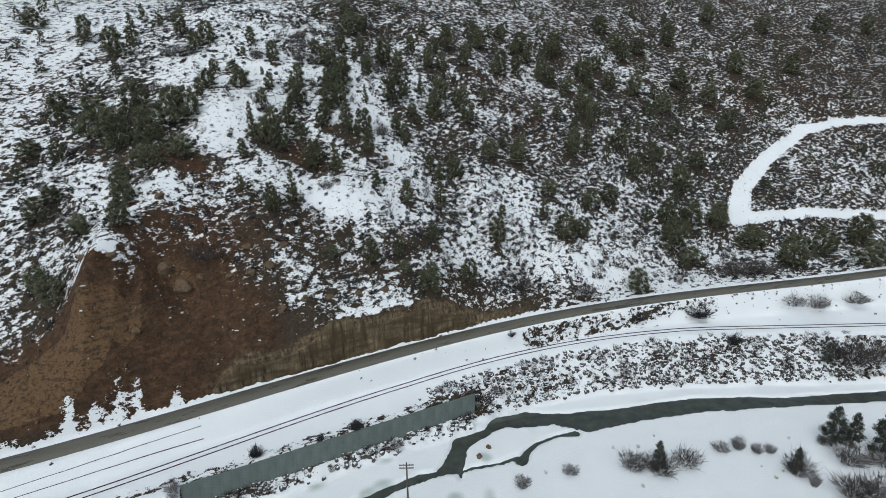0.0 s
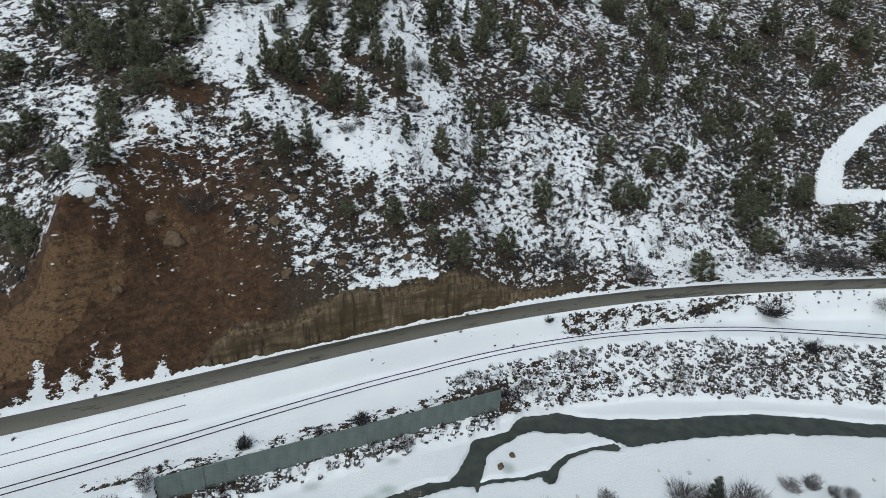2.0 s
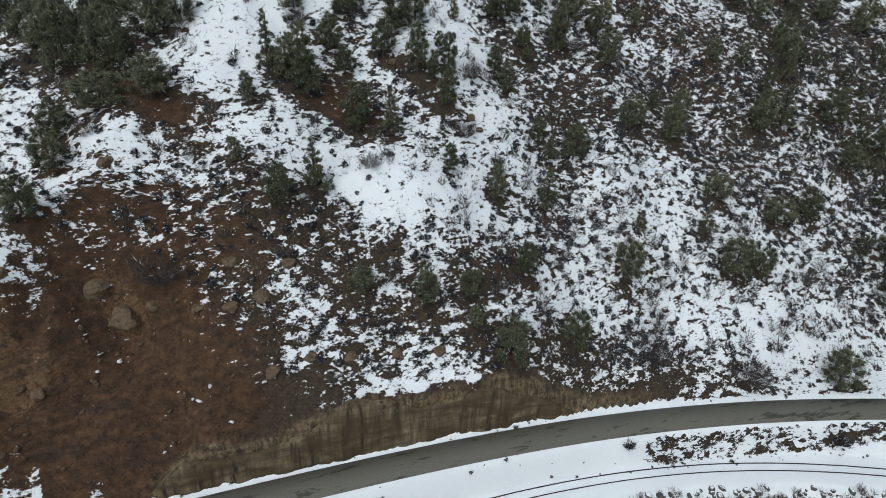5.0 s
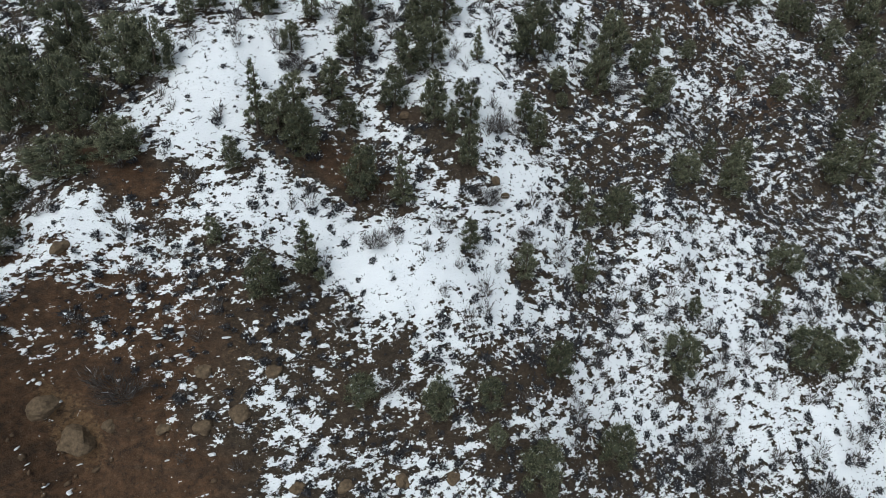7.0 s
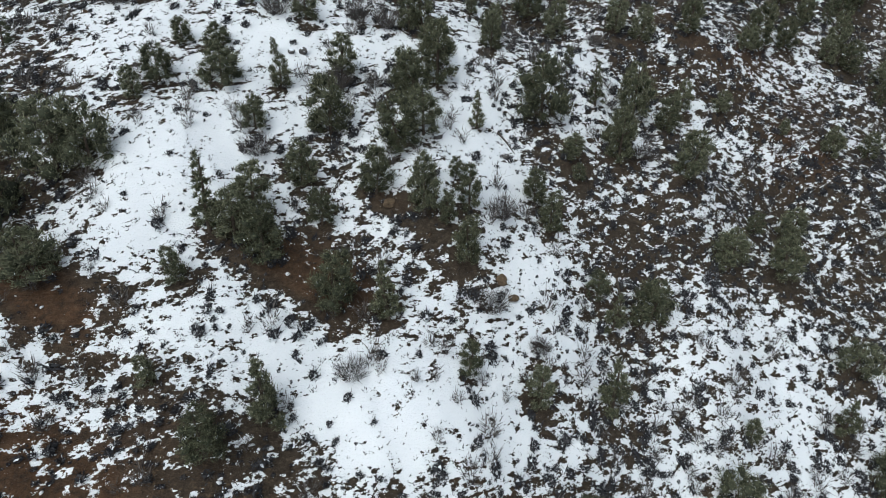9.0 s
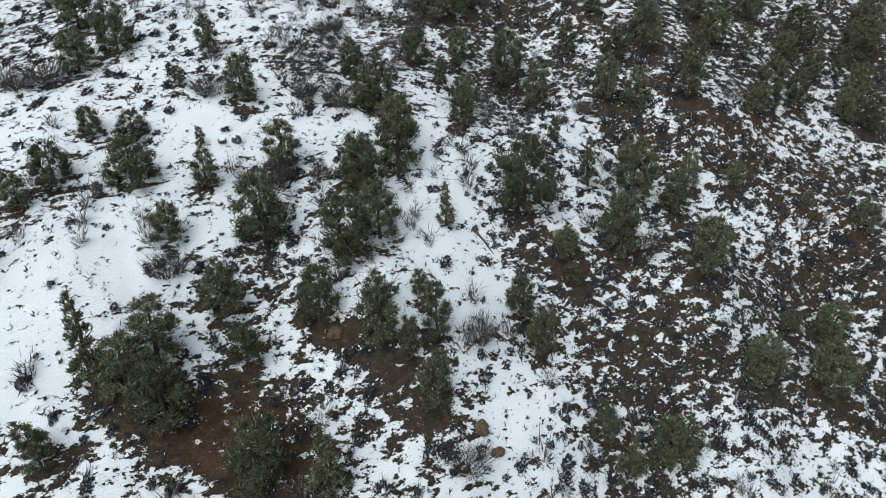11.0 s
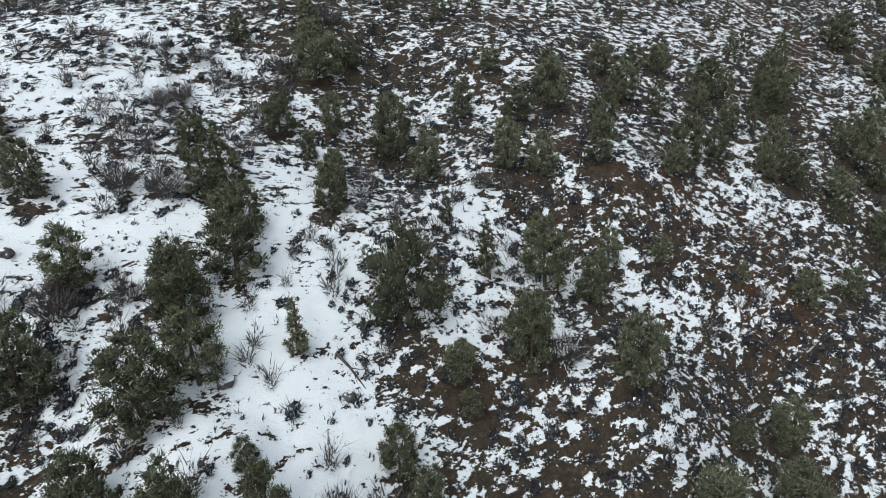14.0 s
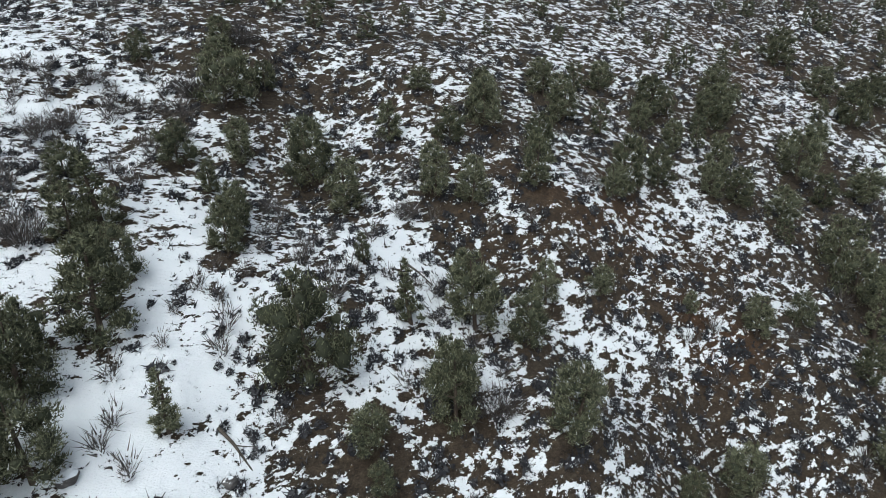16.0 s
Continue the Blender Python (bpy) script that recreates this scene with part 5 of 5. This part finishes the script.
for k, (x, y, size) in enumerate(((-20.1, 179.9, 1.1), (-29.8, 176.6, 1.2), (-52.9, 182.6, 1.5), (49.6, 221.4, 1.3), (-54.5, 181.8, 1.2), (-17.5, 163.3, 1.6), (-15.6, 162.4, 1.3), (-33.5, 164.8, 1.4), (8.5, 99.6, 1.1), (6.3, 96.6, 1.4))):
    boulder(140 + k, x, y, size, M_TANSTONE if k > 4 else M_STONE, "weathered boulder lying in the snow")


# ---- fallen trunks ----
for k, (x, y, long, turn, tilt) in enumerate(((-22, 183, 4.5, -30, 4), (-3.5, 192, 5.5, -48, 8), (-16, 178, 4.0, -35, 0), (-40, 178, 4.0, 20, 5), (-12, 176, 3.5, -65, 12), (5, 212, 5.0, 15, 0), (10, 214, 4.5, -25, 5), (1, 213, 4, 60, 0),
                                              (-2, 173, 5.0, -70, 20), (-33, 157, 4, 15, 0), (-9, 205, 4.5, -20, 0), (18, 230, 5, 25, 0))):
    bm = bmesh.new()
    tube(bm, [((0, 0, 0), 0.17), ((long * .4, 0.1, 0.05), 0.13), ((long, -0.1, 0), 0.05)], 7)
    tube(bm, [((long * .45, 0.1, 0.05), 0.06), ((long * .6, 0.6, 0.3), 0.04), ((long * .7, 1.1, 0.4), 0.015)], 5)
    tube(bm, [((long * .6, 0, 0.05), 0.05), ((long * .75, -0.5, 0.3), 0.03), ((long * .85, -0.8, 0.5), 0.012)], 5)
    c, s = math.cos(radians(turn)), math.sin(radians(turn))
    rise = math.degrees(math.atan2(at(x + c * long, y + s * long) - at(x, y), long))
    ob = new("fallen_trunk")
    tagged(ob, "grey dead juniper trunk lying on the slope", "dead tree", "fallen trunks")
    part("stem", bm, M_POLE, ob)
    ob.matrix_basis = pose(x, y, at(x, y) + 0.15, 0, 0, turn) @ pose(0, 0, 0, 0, -rise, 0)


# ---- power pole ----
def build_pole(x, y, top):
    th = tagged(new("utility_pole"), "weathered wooden power pole with two crossarms", "utility pole")
    g = at(x, y)
    th.location = (x, y, g)
    tall = top - g
    bm = bmesh.new()
    tube(bm, [((0, 0, -0.5), 0.19), ((0, 0, tall * .5), 0.16), ((0, 0, tall), 0.12)], 10)
    part("pole", bm, M_POLE, th)
    for k, dz in enumerate((0.35, 0.95)):
        bm = bmesh.new()
        bmesh.ops.create_cube(bm, size=1, matrix=Matrix.Translation((0, -0.17, tall - dz)) @ Matrix.Diagonal((2.5, 0.11, 0.13, 1)))
        arm = part("crossarm", bm, M_POLE, th)
        for ix in (-1.1, -0.5, 0.5, 1.1):
            bm = bmesh.new()
            tube(bm, [((ix, -0.17, tall - dz + 0.06), 0.03), ((ix, -0.17, tall - dz + 0.15), 0.055), ((ix, -0.17, tall - dz + 0.22), 0.04)], 8)
            part("insulator", bm, M_STONE, arm)


build_pole(-7.3, 77.2, 15.0)
